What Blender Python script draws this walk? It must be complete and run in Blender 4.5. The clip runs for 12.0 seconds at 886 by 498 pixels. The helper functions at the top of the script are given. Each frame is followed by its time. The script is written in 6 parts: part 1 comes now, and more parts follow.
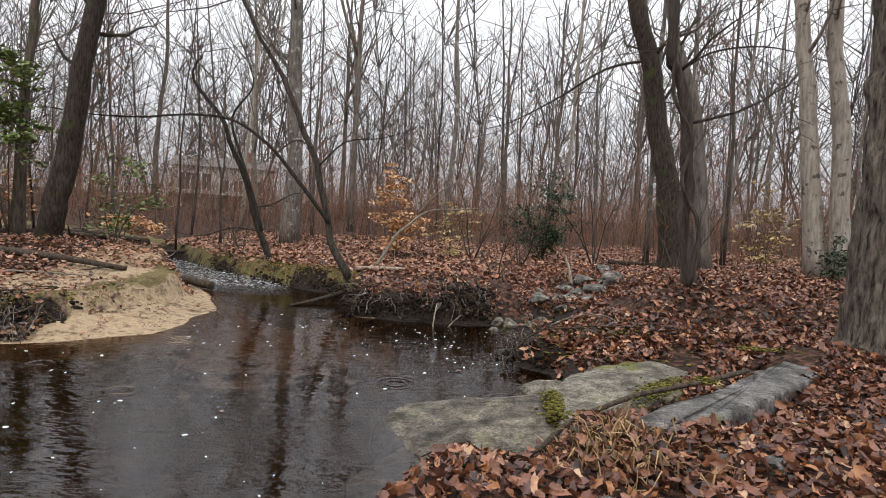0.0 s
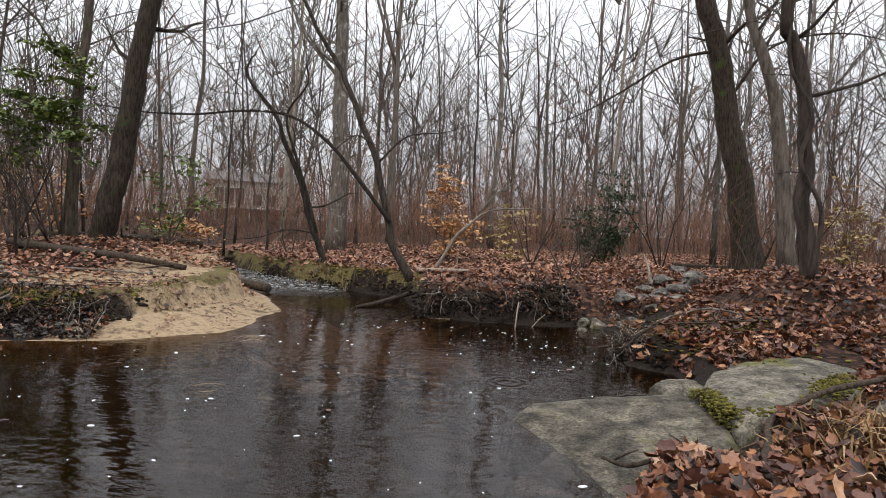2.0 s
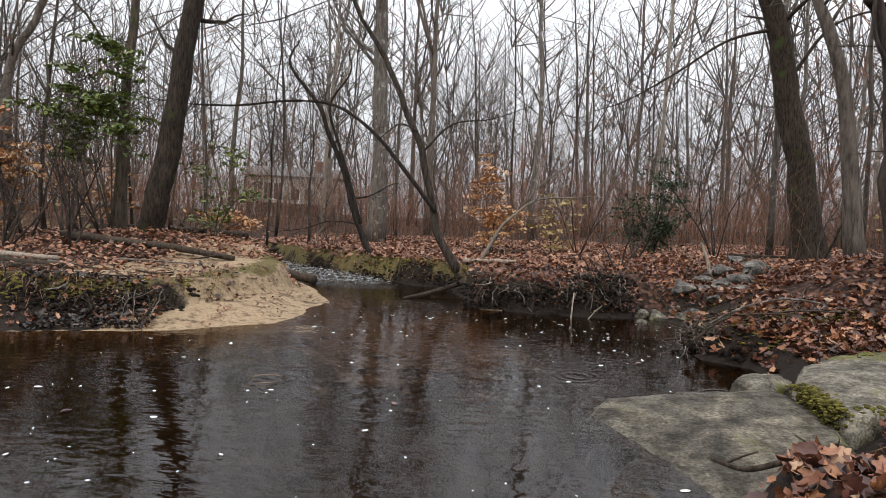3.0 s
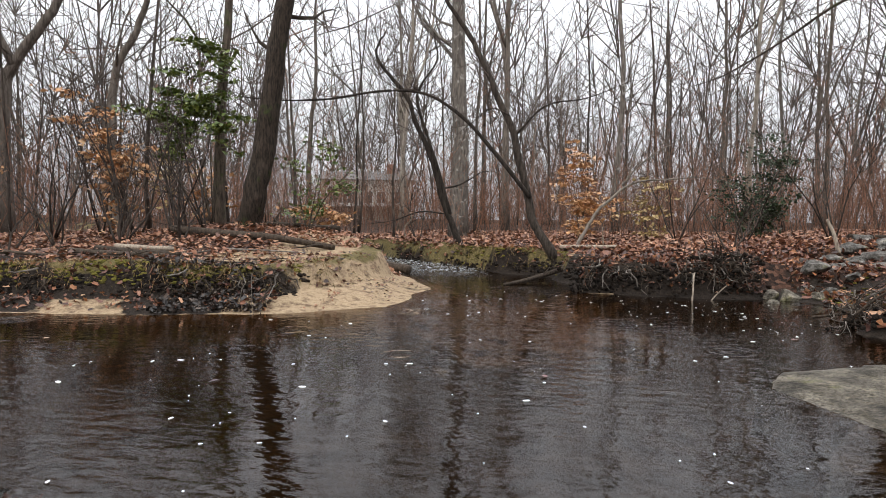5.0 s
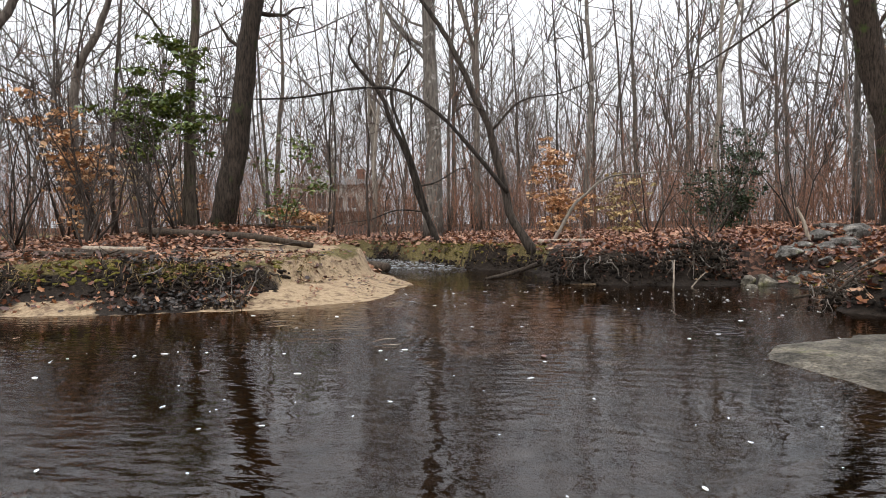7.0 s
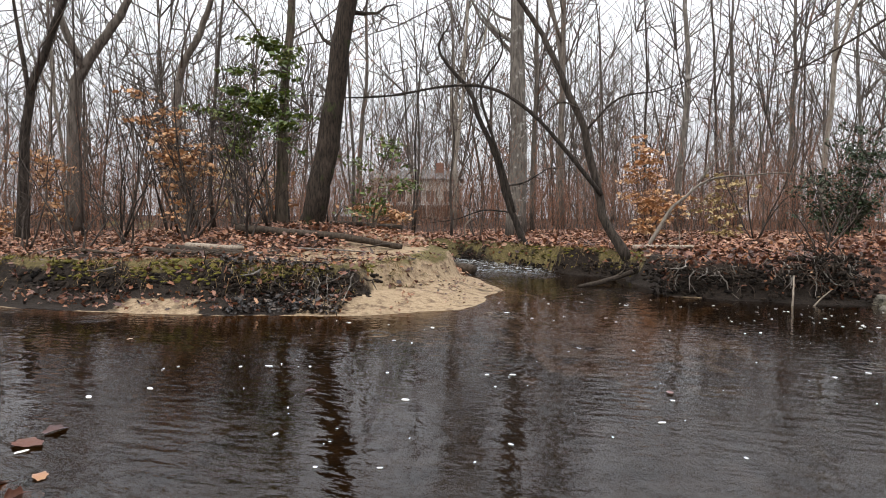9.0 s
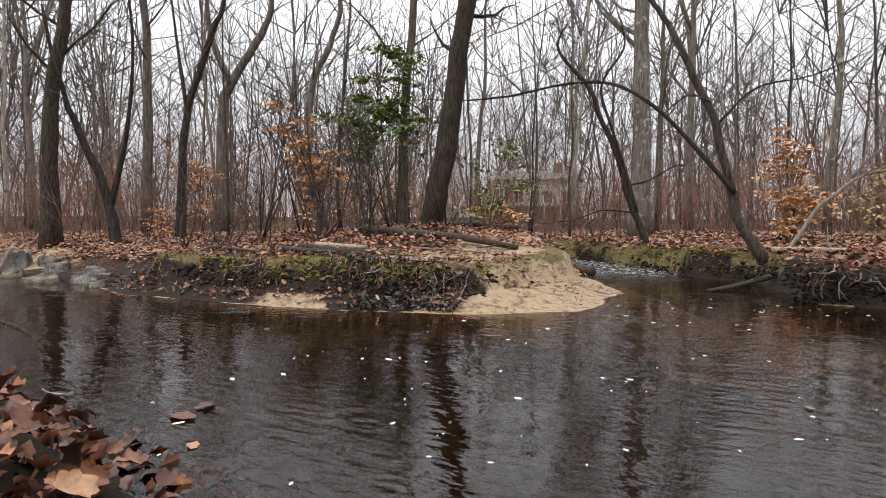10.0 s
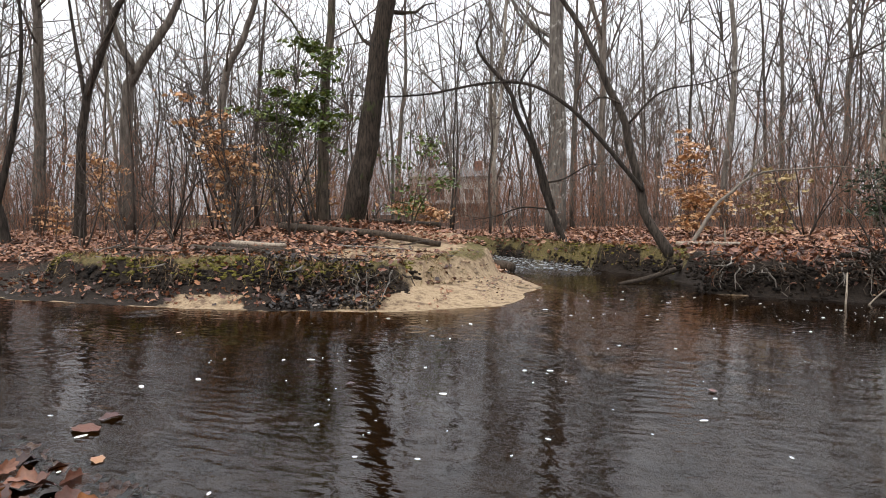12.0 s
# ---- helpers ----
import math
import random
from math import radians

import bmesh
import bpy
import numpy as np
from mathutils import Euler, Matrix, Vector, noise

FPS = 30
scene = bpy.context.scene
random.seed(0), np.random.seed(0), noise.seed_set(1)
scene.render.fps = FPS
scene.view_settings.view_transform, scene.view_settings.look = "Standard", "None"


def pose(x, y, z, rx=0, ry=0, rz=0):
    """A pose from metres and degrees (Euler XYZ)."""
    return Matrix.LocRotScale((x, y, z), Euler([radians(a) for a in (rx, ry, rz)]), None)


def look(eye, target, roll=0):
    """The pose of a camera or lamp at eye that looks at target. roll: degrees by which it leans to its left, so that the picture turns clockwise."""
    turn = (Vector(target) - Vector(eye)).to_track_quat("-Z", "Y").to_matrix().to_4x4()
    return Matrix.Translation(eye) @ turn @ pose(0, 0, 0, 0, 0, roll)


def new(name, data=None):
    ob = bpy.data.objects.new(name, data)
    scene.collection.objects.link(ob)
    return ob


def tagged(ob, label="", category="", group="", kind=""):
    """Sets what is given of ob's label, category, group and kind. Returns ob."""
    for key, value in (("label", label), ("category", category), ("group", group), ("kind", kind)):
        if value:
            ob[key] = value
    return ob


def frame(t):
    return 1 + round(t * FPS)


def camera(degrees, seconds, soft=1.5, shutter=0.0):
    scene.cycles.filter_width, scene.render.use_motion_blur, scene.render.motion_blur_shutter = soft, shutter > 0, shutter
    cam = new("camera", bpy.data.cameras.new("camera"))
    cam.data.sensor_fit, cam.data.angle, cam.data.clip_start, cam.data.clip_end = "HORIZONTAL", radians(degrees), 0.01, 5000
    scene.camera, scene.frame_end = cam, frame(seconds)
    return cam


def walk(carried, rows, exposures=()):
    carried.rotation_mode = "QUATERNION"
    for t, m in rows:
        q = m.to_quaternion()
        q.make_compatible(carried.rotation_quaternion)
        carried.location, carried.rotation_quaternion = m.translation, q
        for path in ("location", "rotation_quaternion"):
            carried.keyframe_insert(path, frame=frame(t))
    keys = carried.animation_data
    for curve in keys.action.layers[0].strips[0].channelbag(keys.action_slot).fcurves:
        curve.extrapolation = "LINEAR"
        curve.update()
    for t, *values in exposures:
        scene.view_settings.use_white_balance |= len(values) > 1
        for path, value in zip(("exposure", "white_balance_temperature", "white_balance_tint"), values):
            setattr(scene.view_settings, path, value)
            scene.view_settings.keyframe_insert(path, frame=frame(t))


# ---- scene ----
cam = camera(75.0, 12.0, soft=0.9)
# seconds, x, y, z, yaw, pitch, roll
ROWS = [
    (0, 0.000, 0.000, 2.131, 0.07, -3.86, 3.52),
    (0.5, -0.271, 0.280, 1.994, -0.42, -3.45, 3.70),
    (1, -0.423, 0.435, 1.911, -0.88, -2.95, 3.84),
    (1.5, -0.612, 0.582, 1.754, -0.31, -2.45, 3.55),
    (2, -0.989, 0.757, 1.632, 2.36, -2.28, 2.90),
    (2.5, -1.170, 0.907, 1.596, 4.17, -2.69, 2.42),
    (3, -1.306, 1.036, 1.525, 5.60, -3.03, 2.45),
    (3.5, -1.497, 1.110, 1.523, 8.57, -3.93, 2.08),
    (5.5, -2.018, 1.267, 1.079, 12.25, -2.72, 0.50),
    (6, -2.030, 1.242, 1.036, 10.68, -2.56, -0.36),
    (6.5, -2.050, 1.246, 0.952, 9.12, -2.32, -0.70),
    (8.5, -2.502, 1.534, 1.175, 12.46, -3.10, 0.34),
    (9, -2.483, 1.505, 1.165, 16.49, -3.09, 0.50),
    (9.5, -2.465, 1.478, 1.150, 21.92, -3.06, 0.42),
    (10, -2.445, 1.473, 1.157, 28.11, -3.08, 0.31),
    (10.5, -2.444, 1.495, 1.157, 31.24, -3.09, 0.32),
    (11, -2.442, 1.499, 1.156, 30.43, -3.40, 0.64),
    (11.5, -2.450, 1.472, 1.149, 25.95, -3.41, 0.51),
    (12, -2.463, 1.481, 1.151, 20.36, -3.30, 0.17),
]
walk(cam, [(t, pose(x, y, z, 0, 0, yaw) @ pose(0, 0, 0, 90 + pitch) @ pose(0, 0, 0, 0, 0, roll)) for t, x, y, z, yaw, pitch, roll in ROWS],
     [(0, 0.25), (1, 0.2), (2, 0.1), (3, 0.1), (3.7, 0.2), (5.5, 0.32), (12, 0.37)])

# ---- world and sun: a white overcast winter sky ----
world = bpy.data.worlds.new("overcast")
scene.world = world
world.use_nodes = True
wn, wl = world.node_tree.nodes, world.node_tree.links
wn.clear()
sky = wn.new("ShaderNodeTexSky")
sky.sky_type = "NISHITA"
sky.sun_disc = False
sky.sun_elevation, sky.sun_rotation = radians(40), radians(200)
sky.dust_density, sky.air_density = 4.0, 1.0
grey = wn.new("ShaderNodeHueSaturation")
grey.inputs["Saturation"].default_value = 0.12
cloud = wn.new("ShaderNodeMixRGB")
cloud.inputs[0].default_value = 0.8
cloud.inputs[2].default_value = (8.6, 8.75, 9.2, 1)
# an overcast sky grows brighter towards the zenith
way = wn.new("ShaderNodeTexCoord")
axes = wn.new("ShaderNodeSeparateXYZ")
rise = wn.new("ShaderNodeMapRange")
rise.inputs["From Min"].default_value, rise.inputs["From Max"].default_value = 0.0, 1.0
rise.inputs["To Min"].default_value, rise.inputs["To Max"].default_value = 0.8, 2.6
dome_ = wn.new("ShaderNodeVectorMath")
dome_.operation = "SCALE"
back = wn.new("ShaderNodeBackground")
back.inputs["Strength"].default_value = 0.1
wout = wn.new("ShaderNodeOutputWorld")
wl.new(sky.outputs[0], grey.inputs["Color"])
wl.new(grey.outputs[0], cloud.inputs[1])
wl.new(way.outputs["Generated"], axes.inputs[0])
wl.new(axes.outputs["Z"], rise.inputs[0])
wl.new(cloud.outputs[0], dome_.inputs[0])
wl.new(rise.outputs[0], dome_.inputs["Scale"])
wl.new(dome_.outputs[0], back.inputs["Color"])
wl.new(back.outputs[0], wout.inputs["Surface"])
sun = new("sun", bpy.data.lights.new("sun", "SUN"))
sun.data.energy, sun.data.angle, sun.data.color = 0.8, radians(40), (1.0, 0.92, 0.82)
sun.matrix_world = look((0, 0, 30), (5, 15, 0))

rng = np.random.default_rng(7)


# ---- materials ----
def mat(name, rough=0.85):
    m = bpy.data.materials.new(name)
    m.use_nodes = True
    n = m.node_tree.nodes
    b = n["Principled BSDF"]
    b.inputs["Roughness"].default_value = rough
    b.inputs["Specular IOR Level"].default_value = 0.22 if rough > 0.6 else 0.5
    return m, n, m.node_tree.links, b


def noise_node(n, l, coord, scale, detail=6, rough=0.6):
    t = n.new("ShaderNodeTexNoise")
    t.inputs["Scale"].default_value, t.inputs["Detail"].default_value, t.inputs["Roughness"].default_value = scale, detail, rough
    l.new(coord, t.inputs["Vector"])
    return t


def ramp(n, l, fac, stops):
    r = n.new("ShaderNodeValToRGB")
    e = r.color_ramp.elements
    while len(e) < len(stops):
        e.new(0.5)
    for k, (p, c) in enumerate(stops):
        e[k].position, e[k].color = p, (*c, 1)
    l.new(fac, r.inputs[0])
    return r


def mixer(n, l, fac, a, b, kind="MIX"):
    x = n.new("ShaderNodeMixRGB")
    x.blend_type = kind
    for s, v in ((0, fac), (1, a), (2, b)):
        if isinstance(v, (int, float)):
            x.inputs[s].default_value = v
        elif isinstance(v, tuple):
            x.inputs[s].default_value = (*v, 1)
        else:
            l.new(v, x.inputs[s])
    return x.outputs[0]


def bumped(n, l, b, height, strength, distance):
    k = n.new("ShaderNodeBump")
    k.inputs["Strength"].default_value, k.inputs["Distance"].default_value = strength, distance
    l.new(height, k.inputs["Height"])
    l.new(k.outputs[0], b.inputs["Normal"])


def bark(name, dark, light, scale=6.0, moss=0.0, patch=(0.35, 0.33, 0.3), patchy=0.0, relief=0.03):
    """Furrowed bark: stretched noise in furrows, lichen patches, some moss low down."""
    m, n, l, b = mat(name, 0.9)
    tc = n.new("ShaderNodeTexCoord")
    mp = n.new("ShaderNodeMapping")
    mp.inputs["Scale"].default_value = (1, 1, 0.18)
    l.new(tc.outputs["Object"], mp.inputs[0])
    a = noise_node(n, l, mp.outputs[0], scale * 3, 8, 0.65)
    c = noise_node(n, l, tc.outputs["Object"], scale * 0.25, 4)
    r = ramp(n, l, a.outputs[0], [(0.35, dark), (0.62, light)])
    col = mixer(n, l, mixer(n, l, c.outputs[0], (0.0, 0.0, 0.0), (0.55, 0.55, 0.55)), r.outputs[0], dark)
    if patchy:
        p = noise_node(n, l, tc.outputs["Object"], scale * 0.9, 5)
        pr = ramp(n, l, p.outputs[0], [(0.62 - patchy * 0.2, (0, 0, 0)), (0.68 - patchy * 0.2, (1, 1, 1))])
        col = mixer(n, l, pr.outputs[0], col, patch)
    if moss:
        g = noise_node(n, l, tc.outputs["Object"], 2.2, 5)
        gr = ramp(n, l, g.outputs[0], [(0.6 - moss * 0.25, (0, 0, 0)), (0.72 - moss * 0.2, (1, 1, 1))])
        col = mixer(n, l, gr.outputs[0], col, (0.055, 0.075, 0.02))
    oi = n.new("ShaderNodeObjectInfo")
    vary = n.new("ShaderNodeMapRange")
    vary.inputs["To Min"].default_value, vary.inputs["To Max"].default_value = 0.75, 1.25
    l.new(oi.outputs["Random"], vary.inputs[0])
    hv = n.new("ShaderNodeHueSaturation")
    l.new(vary.outputs[0], hv.inputs["Value"])
    l.new(col, hv.inputs["Color"])
    l.new(hv.outputs[0], b.inputs["Base Color"])
    bumped(n, l, b, a.outputs[0], 1.0, relief)
    return m


BARK_DARK = bark("bark_wet_dark", (0.014, 0.011, 0.009), (0.08, 0.063, 0.05), 7)
BARK_BROWN = bark("bark_brown", (0.013, 0.01, 0.0075), (0.1, 0.074, 0.055), 9, moss=0.05)
BARK_GREY = bark("bark_grey", (0.065, 0.056, 0.048), (0.25, 0.22, 0.19), 5, patchy=0.2)
BARK_PALE = bark("bark_pale", (0.14, 0.12, 0.098), (0.34, 0.295, 0.245), 5, patch=(0.07, 0.062, 0.052), patchy=0.12, relief=0.01)
BARK_SHAGGY = bark("bark_shaggy", (0.018, 0.014, 0.011), (0.3, 0.25, 0.2), 7, relief=0.1)
BARK_MOSSY = bark("bark_mossy", (0.03, 0.024, 0.018), (0.15, 0.118, 0.09), 6, moss=0.22)
BARK_FAR = bark("bark_far", (0.05, 0.041, 0.034), (0.2, 0.168, 0.14), 4)
TWIG = bark("twig", (0.05, 0.039, 0.033), (0.17, 0.134, 0.11), 20)
BARK_PLUM = bark("bark_damp_brown", (0.025, 0.019, 0.016), (0.11, 0.088, 0.073), 5)
TWIG_RED = bark("twig_russet", (0.13, 0.066, 0.043), (0.38, 0.2, 0.126), 20)
WOOD_WET = bark("wood_wet", (0.02, 0.015, 0.011), (0.1, 0.075, 0.055), 9)
WOOD_BLEACHED = bark("wood_bleached", (0.12, 0.095, 0.072), (0.4, 0.34, 0.27), 9, relief=0.008)


def leaf_mat(name, stops, rough=0.55):
    m, n, l, b = mat(name, rough)
    g = n.new("ShaderNodeNewGeometry")
    oi = n.new("ShaderNodeObjectInfo")
    add = n.new("ShaderNodeMath")
    add.operation = "ADD"
    l.new(g.outputs["Random Per Island"], add.inputs[0])
    l.new(oi.outputs["Random"], add.inputs[1])
    fr = n.new("ShaderNodeMath")
    fr.operation = "FRACT"
    l.new(add.outputs[0], fr.inputs[0])
    r = ramp(n, l, fr.outputs[0], stops)
    tc = n.new("ShaderNodeTexCoord")
    t = noise_node(n, l, tc.outputs["Object"], 40, 4)
    v = ramp(n, l, t.outputs[0], [(0.3, (0.55, 0.52, 0.5)), (0.7, (1, 1, 1))])
    l.new(mixer(n, l, 1.0, r.outputs[0], v.outputs[0], "MULTIPLY"), b.inputs["Base Color"])
    bumped(n, l, b, t.outputs[0], 0.4, 0.004)
    return m


LEAF_BROWN = leaf_mat("leaf_litter", [(0.0, (0.016, 0.008, 0.005)), (0.25, (0.085, 0.03, 0.02)), (0.5, (0.185, 0.07, 0.038)), (0.78, (0.27, 0.108, 0.053)), (0.93, (0.43, 0.19, 0.075)), (1.0, (0.55, 0.37, 0.24))], 0.42)
LEAF_ROT = leaf_mat("leaf_rotted", [(0.0, (0.008, 0.006, 0.005)), (0.75, (0.035, 0.024, 0.018)), (1.0, (0.12, 0.08, 0.055))], 0.45)
LEAF_FAR = leaf_mat("leaf_litter_far", [(0.0, (0.06, 0.027, 0.016)), (0.4, (0.27, 0.115, 0.062)), (0.8, (0.4, 0.19, 0.105)), (1.0, (0.55, 0.34, 0.22))])
LEAF_ORANGE = leaf_mat("leaf_beech", [(0.0, (0.47, 0.22, 0.085)), (0.6, (0.62, 0.345, 0.155)), (1.0, (0.68, 0.46, 0.26))])
LEAF_YELLOW = leaf_mat("leaf_straw", [(0.0, (0.38, 0.27, 0.1)), (1.0, (0.55, 0.42, 0.2))])
LEAF_GREEN = leaf_mat("leaf_holly", [(0.0, (0.06, 0.1, 0.014)), (0.6, (0.125, 0.185, 0.028)), (1.0, (0.24, 0.29, 0.055))], 0.35)
LEAF_DARK = leaf_mat("leaf_laurel", [(0.0, (0.02, 0.04, 0.015)), (1.0, (0.05, 0.085, 0.03))], 0.6)
GRASS_DRY = leaf_mat("dry_grass", [(0.0, (0.16, 0.1, 0.045)), (0.5, (0.3, 0.2, 0.09)), (1.0, (0.42, 0.3, 0.16))], 0.7)
GRASS = leaf_mat("grass", [(0.0, (0.1, 0.09, 0.025)), (0.5, (0.19, 0.155, 0.055)), (1.0, (0.32, 0.24, 0.11))], 0.7)
MOSS = leaf_mat("moss", [(0.0, (0.045, 0.036, 0.012)), (0.5, (0.12, 0.11, 0.022)), (1.0, (0.23, 0.205, 0.045))], 0.95)
FOAM = mat("foam", 0.6)[0]
FOAM.node_tree.nodes["Principled BSDF"].inputs["Base Color"].default_value = (0.75, 0.73, 0.68, 1)


def stone_mat(name, a, b_, moss=0.0):
    m, n, l, b = mat(name, 0.7)
    tc = n.new("ShaderNodeTexCoord")
    t = noise_node(n, l, tc.outputs["Object"], 3.5, 8, 0.65)
    f = noise_node(n, l, tc.outputs["Object"], 45, 5)
    r = ramp(n, l, t.outputs[0], [(0.36, a), (0.62, b_)])
    v = ramp(n, l, f.outputs[0], [(0.35, (0.45, 0.45, 0.45)), (0.65, (1.15, 1.15, 1.15))])
    col = mixer(n, l, 1.0, r.outputs[0], v.outputs[0], "MULTIPLY")
    mo = noise_node(n, l, tc.outputs["Object"], 9, 9, 0.75)
    mr = ramp(n, l, mo.outputs[0], [(0.40, (0.42, 0.41, 0.36)), (0.52, (1.05, 1.05, 1.05))])
    col = mixer(n, l, 1.0, col, mr.outputs[0], "MULTIPLY")
    li_ = noise_node(n, l, tc.outputs["Object"], 5.5, 7, 0.7)
    lr_ = ramp(n, l, li_.outputs[0], [(0.56, (1, 1, 1)), (0.62, (1.5, 1.47, 1.4))])
    col = mixer(n, l, 1.0, col, lr_.outputs[0], "MULTIPLY")
    if moss:
        g = noise_node(n, l, tc.outputs["Object"], 1.6, 6)
        gr = ramp(n, l, g.outputs[0], [(0.64 - 0.2 * moss, (0, 0, 0)), (0.74 - 0.2 * moss, (1, 1, 1))])
        col = mixer(n, l, gr.outputs[0], col, (0.11, 0.115, 0.02))
    l.new(col, b.inputs["Base Color"])
    add = n.new("ShaderNodeMath")
    add.operation = "ADD"
    l.new(t.outputs[0], add.inputs[0])
    l.new(f.outputs[0], add.inputs[1])
    bumped(n, l, b, add.outputs[0], 0.7, 0.03)
    return m


STONE_SLAB = stone_mat("stone_slab", (0.042, 0.037, 0.029), (0.19, 0.168, 0.132), 0.12)
STONE_PALE = stone_mat("stone_pale", (0.075, 0.068, 0.053), (0.29, 0.262, 0.212), 0.4)
STONE_GREY = stone_mat("stone_grey", (0.06, 0.057, 0.054), (0.22, 0.21, 0.2), 0.1)


def ground_mat():
    m, n, l, b = mat("woodland_ground", 0.9)
    tc = n.new("ShaderNodeTexCoord")
    at = n.new("ShaderNodeVertexColor")
    at.layer_name = "zone"
    sp = n.new("ShaderNodeSeparateColor")
    l.new(at.outputs["Color"], sp.inputs[0])
    fine = noise_node(n, l, tc.outputs["Object"], 22, 8, 0.7)
    mid = noise_node(n, l, tc.outputs["Object"], 3, 6)
    vor = n.new("ShaderNodeTexVoronoi")
    vor.inputs["Scale"].default_value = 16
    l.new(tc.outputs["Object"], vor.inputs["Vector"])
    vs = n.new("ShaderNodeSeparateColor")
    l.new(vor.outputs["Color"], vs.inputs[0])
    litter = ramp(n, l, vs.outputs[0], [(0.0, (0.008, 0.005, 0.0035)), (0.4, (0.028, 0.014, 0.009)), (0.75, (0.065, 0.03, 0.018)), (1.0, (0.12, 0.062, 0.04))])
    soil = ramp(n, l, fine.outputs[0], [(0.3, (0.006, 0.0045, 0.0035)), (0.7, (0.035, 0.025, 0.018))])
    sand = ramp(n, l, fine.outputs[0], [(0.3, (0.25, 0.178, 0.108)), (0.7, (0.45, 0.342, 0.22))])
    stain = noise_node(n, l, tc.outputs["Object"], 7, 6, 0.65)
    st = ramp(n, l, stain.outputs[0], [(0.36, (0, 0, 0)), (0.5, (1, 1, 1))])
    sand_col = mixer(n, l, st.outputs[0], (0.15, 0.1, 0.065), sand.outputs[0])
    moss = ramp(n, l, fine.outputs[0], [(0.3, (0.055, 0.045, 0.02)), (0.7, (0.2, 0.16, 0.065))])
    def edge(sock):
        x = n.new("ShaderNodeMath")
        x.operation = "ADD"
        l.new(sock, x.inputs[0])
        sub = n.new("ShaderNodeMath")
        sub.operation = "SUBTRACT"
        l.new(mid.outputs[0], sub.inputs[0])
        sub.inputs[1].default_value = 0.5
        l.new(sub.outputs[0], x.inputs[1])
        return ramp(n, l, x.outputs[0], [(0.42, (0, 0, 0)), (0.58, (1, 1, 1))]).outputs[0]
    col = mixer(n, l, edge(sp.outputs[2]), soil.outputs[0], litter.outputs[0])
    col = mixer(n, l, edge(sp.outputs[0]), col, sand_col)
    col = mixer(n, l, edge(sp.outputs[1]), col, moss.outputs[0])
    silt = ramp(n, l, mid.outputs[0], [(0.3, (0.033, 0.025, 0.016)), (0.7, (0.135, 0.1, 0.062))])
    deep = n.new("ShaderNodeMath")
    deep.operation = "MULTIPLY"
    deep.inputs[1].default_value = 0.85
    l.new(at.outputs["Alpha"], deep.inputs[0])
    col = mixer(n, l, deep.outputs[0], col, silt.outputs[0])
    l.new(col, b.inputs["Base Color"])
    bumped(n, l, b, fine.outputs[0], 0.8, 0.04)
    return m


GROUND = ground_mat()


